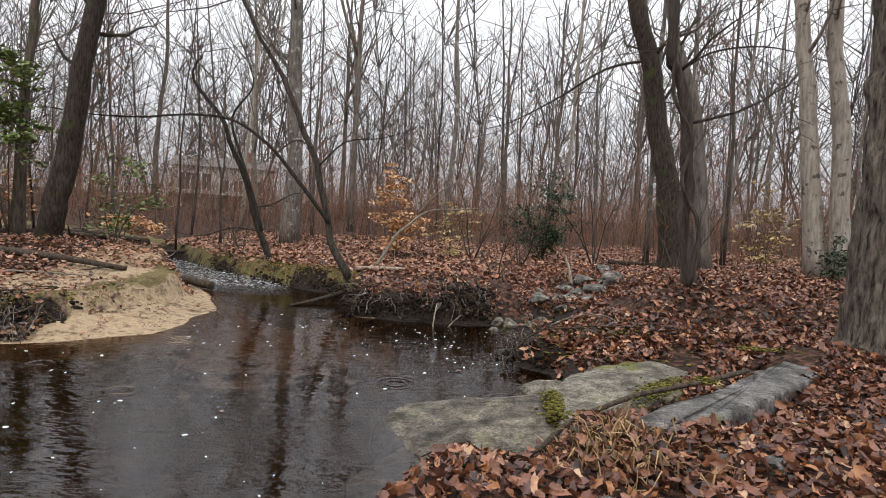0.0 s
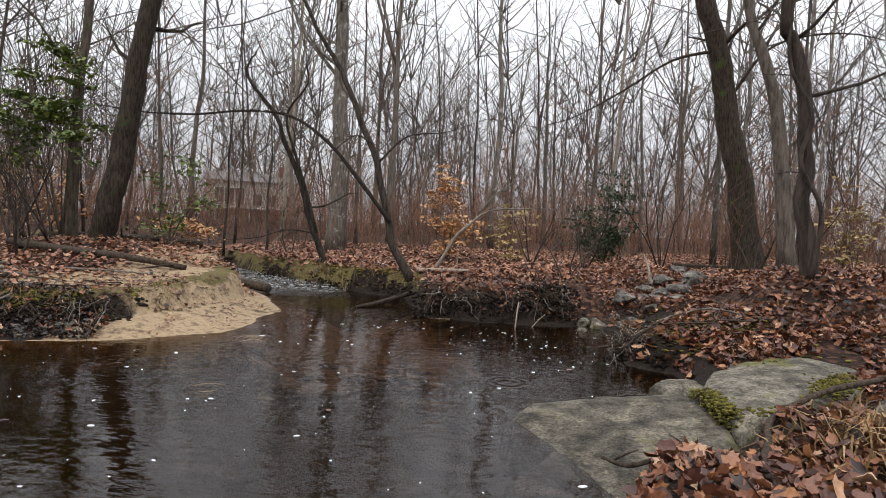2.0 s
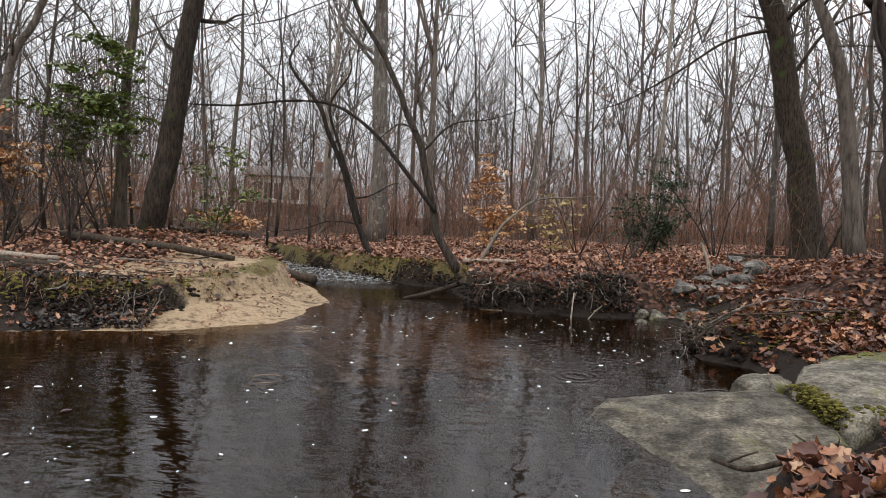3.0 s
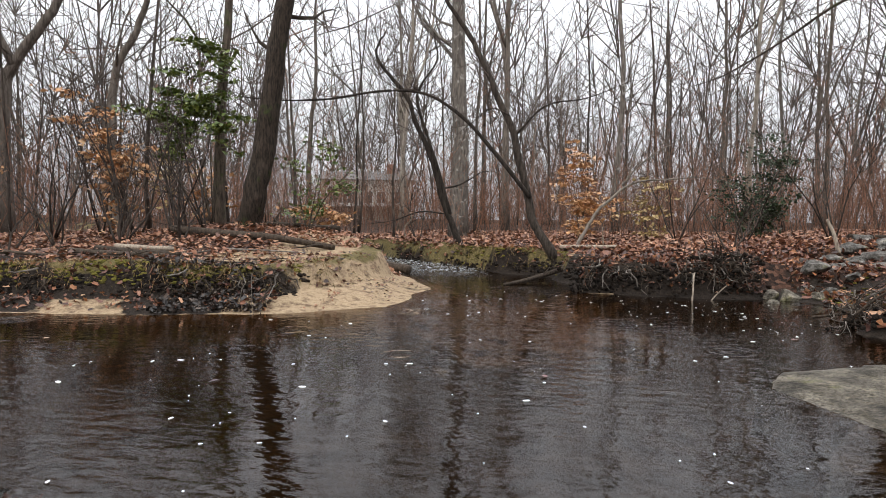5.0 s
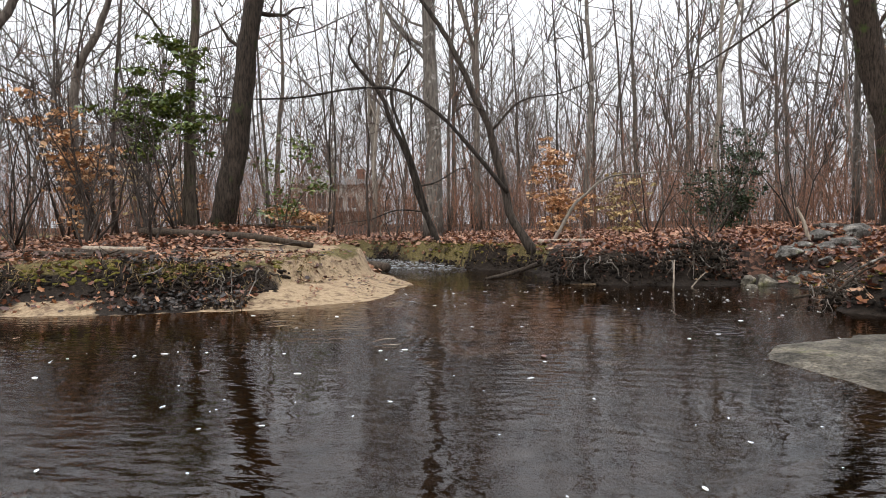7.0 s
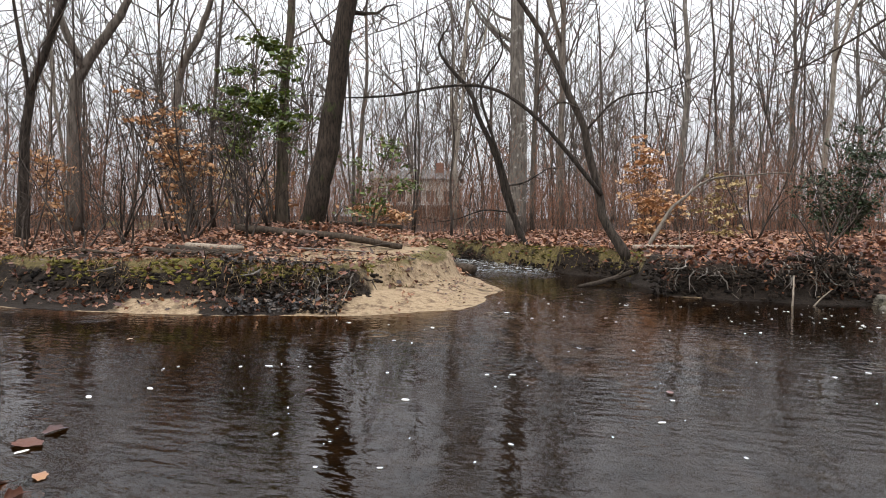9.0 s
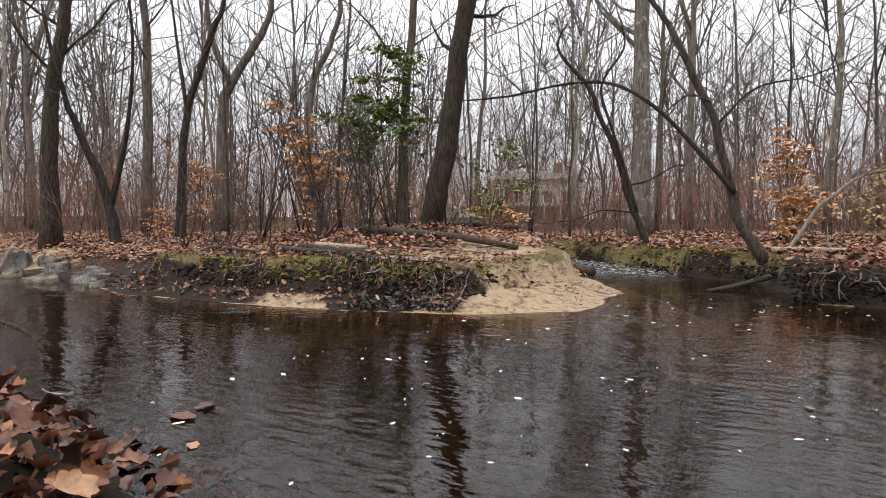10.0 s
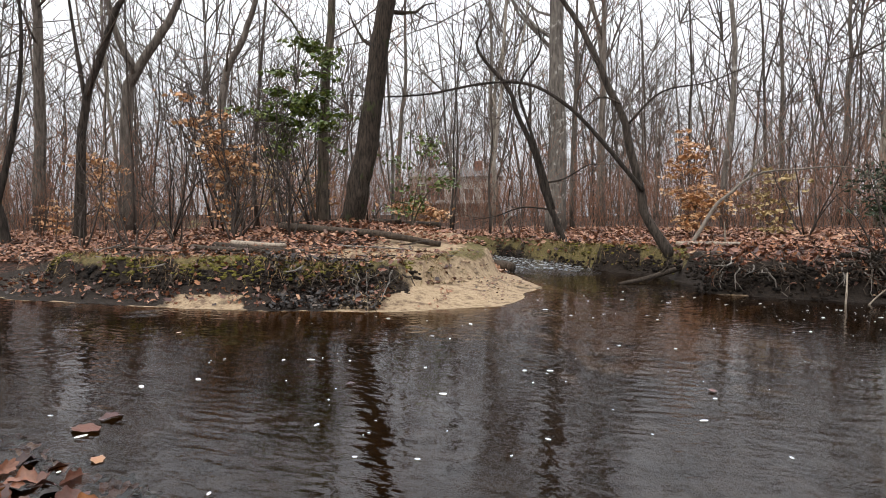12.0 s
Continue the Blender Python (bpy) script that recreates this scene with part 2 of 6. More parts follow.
def water_mat():
    m, n, l, b = mat("creek_water")
    n.remove(b)
    out = n["Material Output"]
    tc = n.new("ShaderNodeTexCoord")
    low = noise_node(n, l, tc.outputs["Object"], 2.4, 2)
    mp = n.new("ShaderNodeMapping")
    mp.inputs["Scale"].default_value = (1.0, 2.2, 1)
    mp.inputs["Rotation"].default_value = (0, 0, 0.35)
    l.new(tc.outputs["Object"], mp.inputs[0])
    fine = noise_node(n, l, mp.outputs[0], 5, 1)
    # rings of rain drops
    total = None
    for sc, freq in ((0.55, 62.0), (0.9, 80.0)):
        v = n.new("ShaderNodeTexVoronoi")
        v.inputs["Scale"].default_value = sc
        l.new(tc.outputs["Object"], v.inputs["Vector"])
        w = n.new("ShaderNodeMath")
        w.operation = "MULTIPLY"
        l.new(v.outputs["Distance"], w.inputs[0])
        w.inputs[1].default_value = freq / 1.0
        s = n.new("ShaderNodeMath")
        s.operation = "SINE"
        l.new(w.outputs[0], s.inputs[0])
        fall = n.new("ShaderNodeMapRange")
        fall.inputs["From Min"].default_value, fall.inputs["From Max"].default_value = 0.02, 0.3
        fall.inputs["To Min"].default_value, fall.inputs["To Max"].default_value = 1.0, 0.0
        l.new(v.outputs["Distance"], fall.inputs[0])
        k = n.new("ShaderNodeMath")
        k.operation = "MULTIPLY"
        l.new(s.outputs[0], k.inputs[0])
        l.new(fall.outputs[0], k.inputs[1])
        cs = n.new("ShaderNodeSeparateColor")
        l.new(v.outputs["Color"], cs.inputs[0])
        pick = n.new("ShaderNodeMath")
        pick.operation = "GREATER_THAN"
        l.new(cs.outputs[0], pick.inputs[0])
        pick.inputs[1].default_value = 0.45
        k2 = n.new("ShaderNodeMath")
        k2.operation = "MULTIPLY"
        l.new(k.outputs[0], k2.inputs[0])
        l.new(pick.outputs[0], k2.inputs[1])
        total = k2 if total is None else total
        if total is not k2:
            a = n.new("ShaderNodeMath")
            a.operation = "ADD"
            l.new(total.outputs[0], a.inputs[0])
            l.new(k2.outputs[0], a.inputs[1])
            total = a
    h1 = n.new("ShaderNodeMath")
    h1.operation = "MULTIPLY_ADD"
    l.new(total.outputs[0], h1.inputs[0])
    h1.inputs[1].default_value = 1.3
    half = n.new("ShaderNodeMath")
    half.operation = "MULTIPLY"
    half.inputs[1].default_value = 0.5
    l.new(fine.outputs[0], half.inputs[0])
    l.new(half.outputs[0], h1.inputs[2])
    h2 = n.new("ShaderNodeMath")
    h2.operation = "MULTIPLY_ADD"
    l.new(low.outputs[0], h2.inputs[0])
    h2.inputs[1].default_value = 1.15
    l.new(h1.outputs[0], h2.inputs[2])
    # cross ripples that come and go in patches
    mw = n.new("ShaderNodeMapping")
    mw.inputs["Scale"].default_value = (2.3, 5.0, 1)
    mw.inputs["Rotation"].default_value = (0, 0, -0.2)
    l.new(tc.outputs["Object"], mw.inputs[0])
    wave = noise_node(n, l, mw.outputs[0], 2.4, 3, 0.5)
    calm = noise_node(n, l, tc.outputs["Object"], 0.5, 2)
    gate = n.new("ShaderNodeMapRange")
    gate.inputs["From Min"].default_value, gate.inputs["From Max"].default_value = 0.4, 0.62
    gate.inputs["To Min"].default_value, gate.inputs["To Max"].default_value = 0.25, 1.7
    l.new(calm.outputs[0], gate.inputs[0])
    gated = n.new("ShaderNodeMath")
    gated.operation = "MULTIPLY"
    l.new(wave.outputs[0], gated.inputs[0])
    l.new(gate.outputs[0], gated.inputs[1])
    h2b = n.new("ShaderNodeMath")
    h2b.operation = "ADD"
    l.new(h2.outputs[0], h2b.inputs[0])
    l.new(gated.outputs[0], h2b.inputs[1])
    h2 = h2b
    bp = n.new("ShaderNodeBump")
    bp.inputs["Strength"].default_value, bp.inputs["Distance"].default_value = 0.7, 0.0078
    l.new(h2.outputs[0], bp.inputs["Height"])
    gl = n.new("ShaderNodeBsdfGlossy")
    gl.inputs["Roughness"].default_value = 0.022
    gl.inputs["Color"].default_value = (0.95, 0.95, 0.95, 1)
    tr = n.new("ShaderNodeBsdfTransparent")
    tr.inputs["Color"].default_value = (0.39, 0.29, 0.18, 1)
    fr = n.new("ShaderNodeFresnel")
    fr.inputs["IOR"].default_value = 1.4
    mx = n.new("ShaderNodeMixShader")
    at = n.new("ShaderNodeVertexColor")
    at.layer_name = "riffle"
    br_ = noise_node(n, l, mp.outputs[0], 9, 5, 0.7)
    wk = n.new("ShaderNodeMath")
    wk.operation = "MULTIPLY"
    l.new(at.outputs["Color"], wk.inputs[0])
    l.new(br_.outputs[0], wk.inputs[1])
    h3 = n.new("ShaderNodeMath")
    h3.operation = "MULTIPLY_ADD"
    l.new(wk.outputs[0], h3.inputs[0])
    h3.inputs[1].default_value = 9.0
    l.new(h2.outputs[0], h3.inputs[2])
    l.new(h3.outputs[0], bp.inputs["Height"])
    l.new(bp.outputs[0], gl.inputs["Normal"])
    l.new(bp.outputs[0], fr.inputs["Normal"])
    l.new(fr.outputs[0], mx.inputs[0])
    l.new(tr.outputs[0], mx.inputs[1])
    l.new(gl.outputs[0], mx.inputs[2])
    # diffuse white paints the riffle's white water and its sky reflections
    white = n.new("ShaderNodeBsdfDiffuse")
    white.inputs["Color"].default_value = (0.55, 0.55, 0.54, 1)
    foam_glint = ramp(n, l, wk.outputs[0], [(0.5, (0, 0, 0)), (0.64, (0.7, 0.7, 0.7))])
    mf = n.new("ShaderNodeMixShader")
    l.new(foam_glint.outputs[0], mf.inputs[0])
    l.new(mx.outputs[0], mf.inputs[1])
    l.new(white.outputs[0], mf.inputs[2])
    l.new(mf.outputs[0], out.inputs["Surface"])
    return m


WATER = water_mat()


# ---- building helpers ----
class Build:
    """Gathers vertices and faces of one mesh."""

    def __init__(self):
        self.v, self.f, self.n = [], [], 0

    def add(self, verts, faces):
        self.v.append(np.asarray(verts, float))
        self.f.extend(tuple(i + self.n for i in q) for q in faces)
        self.n += len(verts)

    def tube(self, pts, radii, sides=6, lump=0.0):
        pts = np.asarray(pts, float)
        d = np.gradient(pts, axis=0)
        d /= np.linalg.norm(d, axis=1)[:, None] + 1e-9
        ref = np.array([1.0, 0, 0]) if abs(d[0, 0]) < 0.8 else np.array([0, 1.0, 0])
        a = np.cross(d, ref)
        a /= np.linalg.norm(a, axis=1)[:, None] + 1e-9
        b = np.cross(d, a)
        ang = np.arange(sides) * 2 * math.pi / sides
        r = np.asarray(radii, float)[:, None] * (1 + lump * rng.uniform(-1, 1, (len(pts), sides)))
        ring = pts[:, None] + r[..., None] * (np.cos(ang)[None, :, None] * a[:, None] + np.sin(ang)[None, :, None] * b[:, None])
        k = len(pts)
        faces = [(i * sides + j, i * sides + (j + 1) % sides, (i + 1) * sides + (j + 1) % sides, (i + 1) * sides + j) for i in range(k - 1) for j in range(sides)]
        if sides > 3:
            faces.append(tuple(range(sides))[::-1])
            faces.append(tuple((k - 1) * sides + j for j in range(sides)))
        self.add(ring.reshape(-1, 3), faces)

    def furrowed(self, pts, radii, sides, rings, depth, seed, freq=5.0):
        """A trunk with ridges and furrows running up it."""
        pts, radii = np.asarray(pts, float), np.asarray(radii, float)
        ln = np.concatenate([[0], np.cumsum(np.linalg.norm(np.diff(pts, axis=0), axis=1))])
        u = ln[-1] * np.linspace(0, 1, rings) ** 1.5
        p = np.stack([np.interp(u, ln, pts[:, k]) for k in range(3)], -1)
        r = np.interp(u, ln, radii)
        ang = np.arange(sides) * 2 * math.pi / sides
        v = np.empty((rings, sides, 3))
        for i in range(rings):
            for j in range(sides):
                c, s = math.cos(ang[j]), math.sin(ang[j])
                q = Vector((c * freq, s * freq, u[i] * 1.6 + seed))
                n1 = noise.noise(q)
                n2 = noise.noise(Vector((c * freq * 2.3, s * freq * 2.3, u[i] * 5 + seed)))
                n3 = noise.noise(Vector((c * 1.1, s * 1.1, u[i] * 0.7 + seed)))
                rr = r[i] * (1 + depth * (0.5 - 2.2 * abs(n1)) + depth * 0.5 * n2 + 0.1 * n3)
                v[i, j] = p[i] + np.array([c * rr, s * rr, 0])
        self.add(v.reshape(-1, 3), [(i * sides + j, i * sides + (j + 1) % sides, (i + 1) * sides + (j + 1) % sides, (i + 1) * sides + j) for i in range(rings - 1) for j in range(sides)])

    def scatter(self, kinds, which, mats):
        """Adds many copies of the kinds (vertex and face arrays), each under its 4 x 4 matrix."""
        for k, (v, f) in enumerate(kinds):
            m = mats[which == k]
            if not len(m):
                continue
            out = np.einsum("nij,vj->nvi", m[:, :3, :3], v) + m[:, None, :3, 3]
            self.v.append(out.reshape(-1, 3))
            base = self.n + np.arange(len(m)) * len(v)
            for q in f:
                self.f.extend(np.stack([base + i for i in q], -1).tolist())
            self.n += len(m) * len(v)

    def arrays(self):
        return np.concatenate(self.v), list(self.f)

    def mesh(self, name, material, smooth=True):
        me = bpy.data.meshes.new(name)
        me.from_pydata(np.concatenate(self.v).tolist() if self.v else [], [], self.f)
        me.materials.append(material)
        if smooth:
            me.polygons.foreach_set("use_smooth", [True] * len(me.polygons))
        me.update()
        return me


def thing(name, label, category, group="", kind="", at=(0, 0, 0)):
    ob = new(name)
    ob.empty_display_size = 0.1
    ob.location = at
    return tagged(ob, label, category, group, kind)


def part(name, build, material, parent=None, label="", smooth=True):
    me = build if isinstance(build, bpy.types.Mesh) else build.mesh(name, material, smooth)
    ob = new(name, me)
    if parent is not None:
        ob.parent = parent
    if label:
        ob["label"] = label
    return ob


def wander(p, d, length, steps, jitter=0.12, up=0.0):
    """A crooked line of points from p along d."""
    pts, d = [np.array(p, float)], np.array(d, float)
    d /= np.linalg.norm(d)
    for _ in range(steps):
        d = d + rng.normal(0, jitter, 3) + np.array([0, 0, up])
        d /= np.linalg.norm(d)
        pts.append(pts[-1] + d * length / steps)
    return np.array(pts)


def curve_through(pts, steps=6):
    """A smooth line through the given points."""
    p = np.array(pts, float)
    q = np.vstack([2 * p[0] - p[1], p, 2 * p[-1] - p[-2]])
    out = []
    for i in range(1, len(q) - 2):
        for k in range(steps):
            u = k / steps
            out.append(0.5 * (2 * q[i] + (q[i + 1] - q[i - 1]) * u + (2 * q[i - 1] - 5 * q[i] + 4 * q[i + 1] - q[i + 2]) * u**2 + (3 * q[i] - q[i - 1] - 3 * q[i + 1] + q[i + 2]) * u**3))
    out.append(p[-1])
    return np.array(out)


# ---- ground ----
SHORE_NEAR = [(-60, -4), (-30, 2.2), (-16, 2.4), (-9, 3.2), (-7, 3.3), (-5.6, 3.05), (-4.7, 2.9), (-4.3, 2.5), (-3.4, 2.15), (-2.3, 2.15), (-1.4, 2.4), (-0.75, 2.9), (-0.35, 3.5), (0.0, 4.2), (0.35, 4.45), (0.95, 4.75), (1.2, 5.3), (1.35, 6.2), (1.5, 7.0), (1.6, 7.7), (1.1, 8.1), (1.5, 8.8)]
SHORE_FAR = [(1.75, 9.8), (1.6, 10.6), (1.25, 10.9), (0.9, 10.8), (0.2, 10.7), (-0.8, 10.75), (-1.6, 10.9), (-1.85, 12.0), (-2.3, 13.4), (-3.3, 13.9), (-4.6, 14.3), (-5.5, 14.9), (-6.6, 15.8), (-8, 17.2), (-11, 19.3), (-16, 22.5), (-30, 31), (-60, 49)]
SHORE_BAR = [(-60, 44), (-30, 27.4), (-16, 20), (-10.6, 17.2), (-7.5, 15.1), (-6.1, 13.9), (-5.15, 12.6), (-4.63, 11.7), (-4.18, 10.65), (-4.2, 9.55), (-4.35, 8.6), (-4.75, 8.15), (-5.4, 7.75), (-6.2, 7.4), (-7.0, 7.15), (-8.4, 6.95), (-9.6, 6.8), (-10.8, 6.75), (-11.8, 7.1), (-13, 7.3), (-16.4, 7.6), (-22, 9.2), (-30, 10.5), (-60, 13.5)]
POOL = np.array(SHORE_NEAR + SHORE_FAR + SHORE_BAR, float)
# tops of the land: x, y, height
TOPS_NEAR = [(0, 0, 0.68), (-2.5, 1.3, 0.1), (-1.2, 0.9, 0.3), (0.5, 3, 0.5), (1.6, 4.2, 0.58), (1.7, 5.8, 0.1), (2.4, 6.6, 0.14), (3.2, 6.9, 0.42), (4.6, 6.6, 0.75), (3, 3, 0.7), (6, 4, 0.95), (4.2, 9.5, 1.26), (6, 12.5, 1.1), (8, 8, 1.45), (3.4, 8.2, 0.7), (2.5, 9.6, 0.5), (2.6, 7.4, 0.36), (-5.6, 2.3, 0.36), (-7.5, 1.5, 0.6), (-4, 1, 0.25), (0, -6, 0.9), (-12, -6, 1.0), (16, 2, 2.0), (14, 14, 1.3)]
TOPS_FAR = [(2.7, 12.2, 0.38), (3.6, 14.5, 0.7), (2.5, 17.5, 0.7), (0, 11.6, 0.52), (-1, 13.6, 0.5), (-0.3, 15.5, 0.55), (-2.5, 17, 0.5), (-6, 19, 0.5), (0, 24, 0.65), (12, 26, 0.9), (-8, 26, 0.6), (-20, 48, 1.0), (-8.7, 12.6, 0.98), (-8.0, 11.0, 0.8), (-5.6, 9.9, 0.56), (-8, 8.4, 0.55), (-6, 8.8, 0.52), (-10, 8.7, 0.52), (-13, 9.5, 0.4), (-17, 11.5, 0.5), (-12, 14, 0.75), (-22, 17, 0.5), (-34, 16, 0.5)]
TOPS = np.array(TOPS_NEAR + TOPS_FAR)


def signed(x, y):
    """Distance from the waterline, positive on land."""
    p = np.stack([x, y], -1)
    best = np.full(x.shape, 1e9)
    inside = np.zeros(x.shape, bool)
    for a, b in zip(POOL, np.roll(POOL, -1, 0)):
        e = b - a
        u = np.clip(((p - a) @ e) / (e @ e), 0, 1)
        best = np.minimum(best, np.hypot(*np.moveaxis(p - a - u[..., None] * e, -1, 0)))
        c = (a[1] > y) != (b[1] > y)
        with np.errstate(divide="ignore", invalid="ignore"):
            inside ^= c & (x < (b[0] - a[0]) * (y - a[1]) / (b[1] - a[1]) + a[0])
    return np.where(inside, -best, best)


def smooth(u):
    u = np.clip(u, 0, 1)
    return u * u * (3 - 2 * u)


def wobble(x, y, scale, seed):
    """Cheap smooth noise, about -1 to 1."""
    r = np.random.default_rng(seed)
    out = np.zeros_like(x)
    for k in range(7):
        a, f, s = r.uniform(0, 6.28), scale * r.uniform(0.6, 1.9), r.uniform(0, 6.28)
        out += np.sin(f * (x * math.cos(a) + y * math.sin(a)) + s + 1.3 * np.sin(f * 0.7 * (y * math.cos(a) - x * math.sin(a)) + s))
    return out / 4


def blob(x, y, cx, cy, r):
    return np.exp(-((x - cx) ** 2 + (y - cy) ** 2) / r**2)


def land(x, y):
    """Height, and the shares of sand, moss and litter."""
    x, y = np.asarray(x, float), np.asarray(y, float)
    sd = signed(x, y) + 0.07 * wobble(x, y, 4.0, 3) * smooth(2 - np.hypot(x + 4, y - 8) / 8)
    w = np.zeros(x.shape)
    h = np.zeros(x.shape)
    for px_, py_, pz_ in TOPS:
        k = 1 / ((x - px_) ** 2 + (y - py_) ** 2 + 0.35) ** 1.6
        w += k
        h += k * pz_
    h = h / w + 0.035 * wobble(x, y, 1.7, 5) + 0.02 * wobble(x, y, 6, 8)
    bar = smooth((y - 6.3) / 0.6) * smooth((-3.5 - x) / 0.5) * smooth((15 - y) / 2) * smooth((x + 13) / 1)
    tip = np.clip(1.2 * blob(x, y, -4.65, 9.2, 1.3), 0, 1)
    beach = 0.06 + bar * 0.5 + tip * 0.5
    steep = 0.28 + 0.1 * wobble(x, y, 2, 11) + tip * 0.15
    gully = blob(x, y, 2.1, 10.9, 1.5)
    lower = smooth((-10.9 - x) / 0.7) * smooth((y - 5.5) / 0.5) * smooth((14 - y) / 2)
    steep = steep + 1.2 * lower
    steep = steep + 1.3 * gully + 0.5 * smooth((2 - y) / 3)
    beach = beach + 0.3 * gully
    low = np.minimum(0.13 + 0.1 * tip, h * 0.8) * smooth(sd / beach) * (bar * 1.0 + (1 - bar) * 0.4)
    z = low + (h - low) * smooth((sd - beach * 0.85) / steep)
    depth = (0.75 - 0.45 * blob(x, y, -2.9, 9.6, 2.7)) * smooth(-sd / 1.6)
    z = np.where(sd > 0, z * (1 - 0.6 * blob(x, y, 0.6, 4.3, 0.45)), -depth)
    far = np.hypot(x + 1, y - 6)
    z = z + 0.25 * smooth((far - 26) / 10) * wobble(x, y, 0.16, 21) + smooth((far - 30) / 60) * 0.3
    up = smooth((sd - beach * 0.8) / steep)
    patch = wobble(x, y, 1.1, 31)
    shelf = bar * (1 - smooth((sd - beach * 0.75) / 0.12)) * smooth((x + 8.7) / 0.5) * (0.58 + 0.42 * smooth((x + 6.4) / 0.6)) * smooth((patch + 1.0 - 1.9 * blob(x, y, -6.6, 7.6, 0.95)) / 0.5)
    crest = bar * up * smooth((sd - beach * 0.85 - steep) / 0.15) * smooth((2.0 + 0.9 * smooth((x + 7.6) / 0.8) + 0.4 * patch - sd) / 0.5) * (0.45 + 0.5 * smooth((x + 8.2) / 0.8))
    sand = np.clip(np.maximum(np.maximum(shelf, crest), np.maximum(tip, 1.3 * blob(x, y, -5.1, 11.3, 1.1)) * smooth((2.3 - sd) / 0.5)), 0, 1)
    sand = np.maximum(sand, lower * smooth((1.5 - sd) / 0.4) * (0.55 + 0.3 * patch))
    sand = np.where(sd < 0, np.maximum(bar, blob(x, y, -6.5, 7.2, 1.8)) * smooth((sd + 1.3) / 1.3) * 0.9, sand)
    sand = np.where(sd < 0, np.maximum(sand, 0.75 * blob(x, y, -2.9, 9.6, 2.7)), sand)
    lip = up * smooth((0.75 - (sd - beach * 0.85 - steep)) / 0.5) * smooth((sd - beach * 0.85 - steep * 0.3) / 0.2)
    moss = np.clip(1.25 * lip * (0.55 + 0.45 * wobble(x, y, 2.3, 41)) * np.maximum(bar, smooth((y - 13.5) / 0.5) * smooth((-1.6 - x) / 0.5)), 0, 1)
    moss = np.maximum(moss, smooth((sd - 0.05) / 0.1) * smooth((0.95 + 0.2 * patch - sd) / 0.3) * smooth((y - 12.4) / 0.5) * smooth((-1.7 - x) / 0.3) * smooth((x + 9) / 1) * (0.52 + 0.34 * wobble(x, y, 2.6, 43)))
    litter = np.clip(smooth((sd - 0.16 - (1.3 + 0.9 * smooth((x + 7.6) / 0.8)) * bar * smooth((11.6 - y) / 0.8)) / 0.35), 0, 1)
    litter = np.maximum(litter * (1 - 0.6 * np.maximum(gully, blob(x, y, 2.3, 9.6, 1.3))), smooth((far - 20) / 10))
    shoal = blob(x, y, -2.9, 9.6, 2.7)
    silt = smooth(-sd / 0.35) * (1 - 0.75 * shoal)
    return z, sand, moss, litter, sd, silt, bar * smooth((sd - beach * 0.85 - 0.25 * steep) / 0.08) * smooth((beach * 0.85 + steep + 0.38 - sd) / 0.15)


def axis(lo, hi, fine_lo, fine_hi, step):
    mid = list(np.arange(fine_lo, fine_hi, step))
    s, v = step, fine_hi
    while v < hi:
        mid.append(v)
        s *= 1.09
        v += s
    s, v, low = step, fine_lo - step, []
    while v > lo:
        low.append(v)
        s *= 1.09
        v -= s
    return np.array(low[::-1] + mid)


gx, gy = axis(-400, 400, -12.5, 6.5, 0.09), axis(-300, 500, 0.5, 16.5, 0.09)
GX, GY = np.meshgrid(gx, gy)
GZ, ZS, ZM, ZL, _, ZW, _ = land(GX, GY)
gb = Build()
nx = len(gx)
idx = np.arange(GX.size).reshape(GX.shape)
quads = np.stack([idx[:-1, :-1], idx[:-1, 1:], idx[1:, 1:], idx[1:, :-1]], -1).reshape(-1, 4)
gb.add(np.stack([GX, GY, GZ], -1).reshape(-1, 3), quads.tolist())
gme = gb.mesh("ground", GROUND)
col = gme.color_attributes.new("zone", "FLOAT_COLOR", "POINT")
col.data.foreach_set("color", np.stack([ZS, ZM, ZL, ZW], -1).reshape(-1).astype(np.float32))
ground = tagged(new("ground", gme), "woodland ground of leaf litter, sand, moss and dark soil", "ground", kind="structure")

wb = Build()
wx, wy = np.meshgrid(np.linspace(-60, 3, 190), np.linspace(-5, 52, 172))
wi = np.arange(wx.size).reshape(wx.shape)
wz = 0.16 * smooth((wy - 13.2) / 2.0) * smooth((-3.2 - wx) / 1.0)
wb.add(np.stack([wx, wy, wz], -1).reshape(-1, 3), np.stack([wi[:-1, :-1], wi[:-1, 1:], wi[1:, 1:], wi[1:, :-1]], -1).reshape(-1, 4).tolist())
wme = wb.mesh("water", WATER)
rif = smooth((wy - 12.6) / 1.2) * smooth((-3.2 - wx) / 0.6)
wcol = wme.color_attributes.new("riffle", "FLOAT_COLOR", "POINT")
wcol.data.foreach_set("color", np.stack([rif, rif, rif, np.ones_like(rif)], -1).reshape(-1).astype(np.float32))
water = tagged(part("water", wme, WATER), "dark creek water with faint ripples and rain rings", "water", kind="structure")


def height(x, y):
    return float(land(np.array([x]), np.array([y]))[0][0])


def heights(x, y):
    return land(x, y)[0]


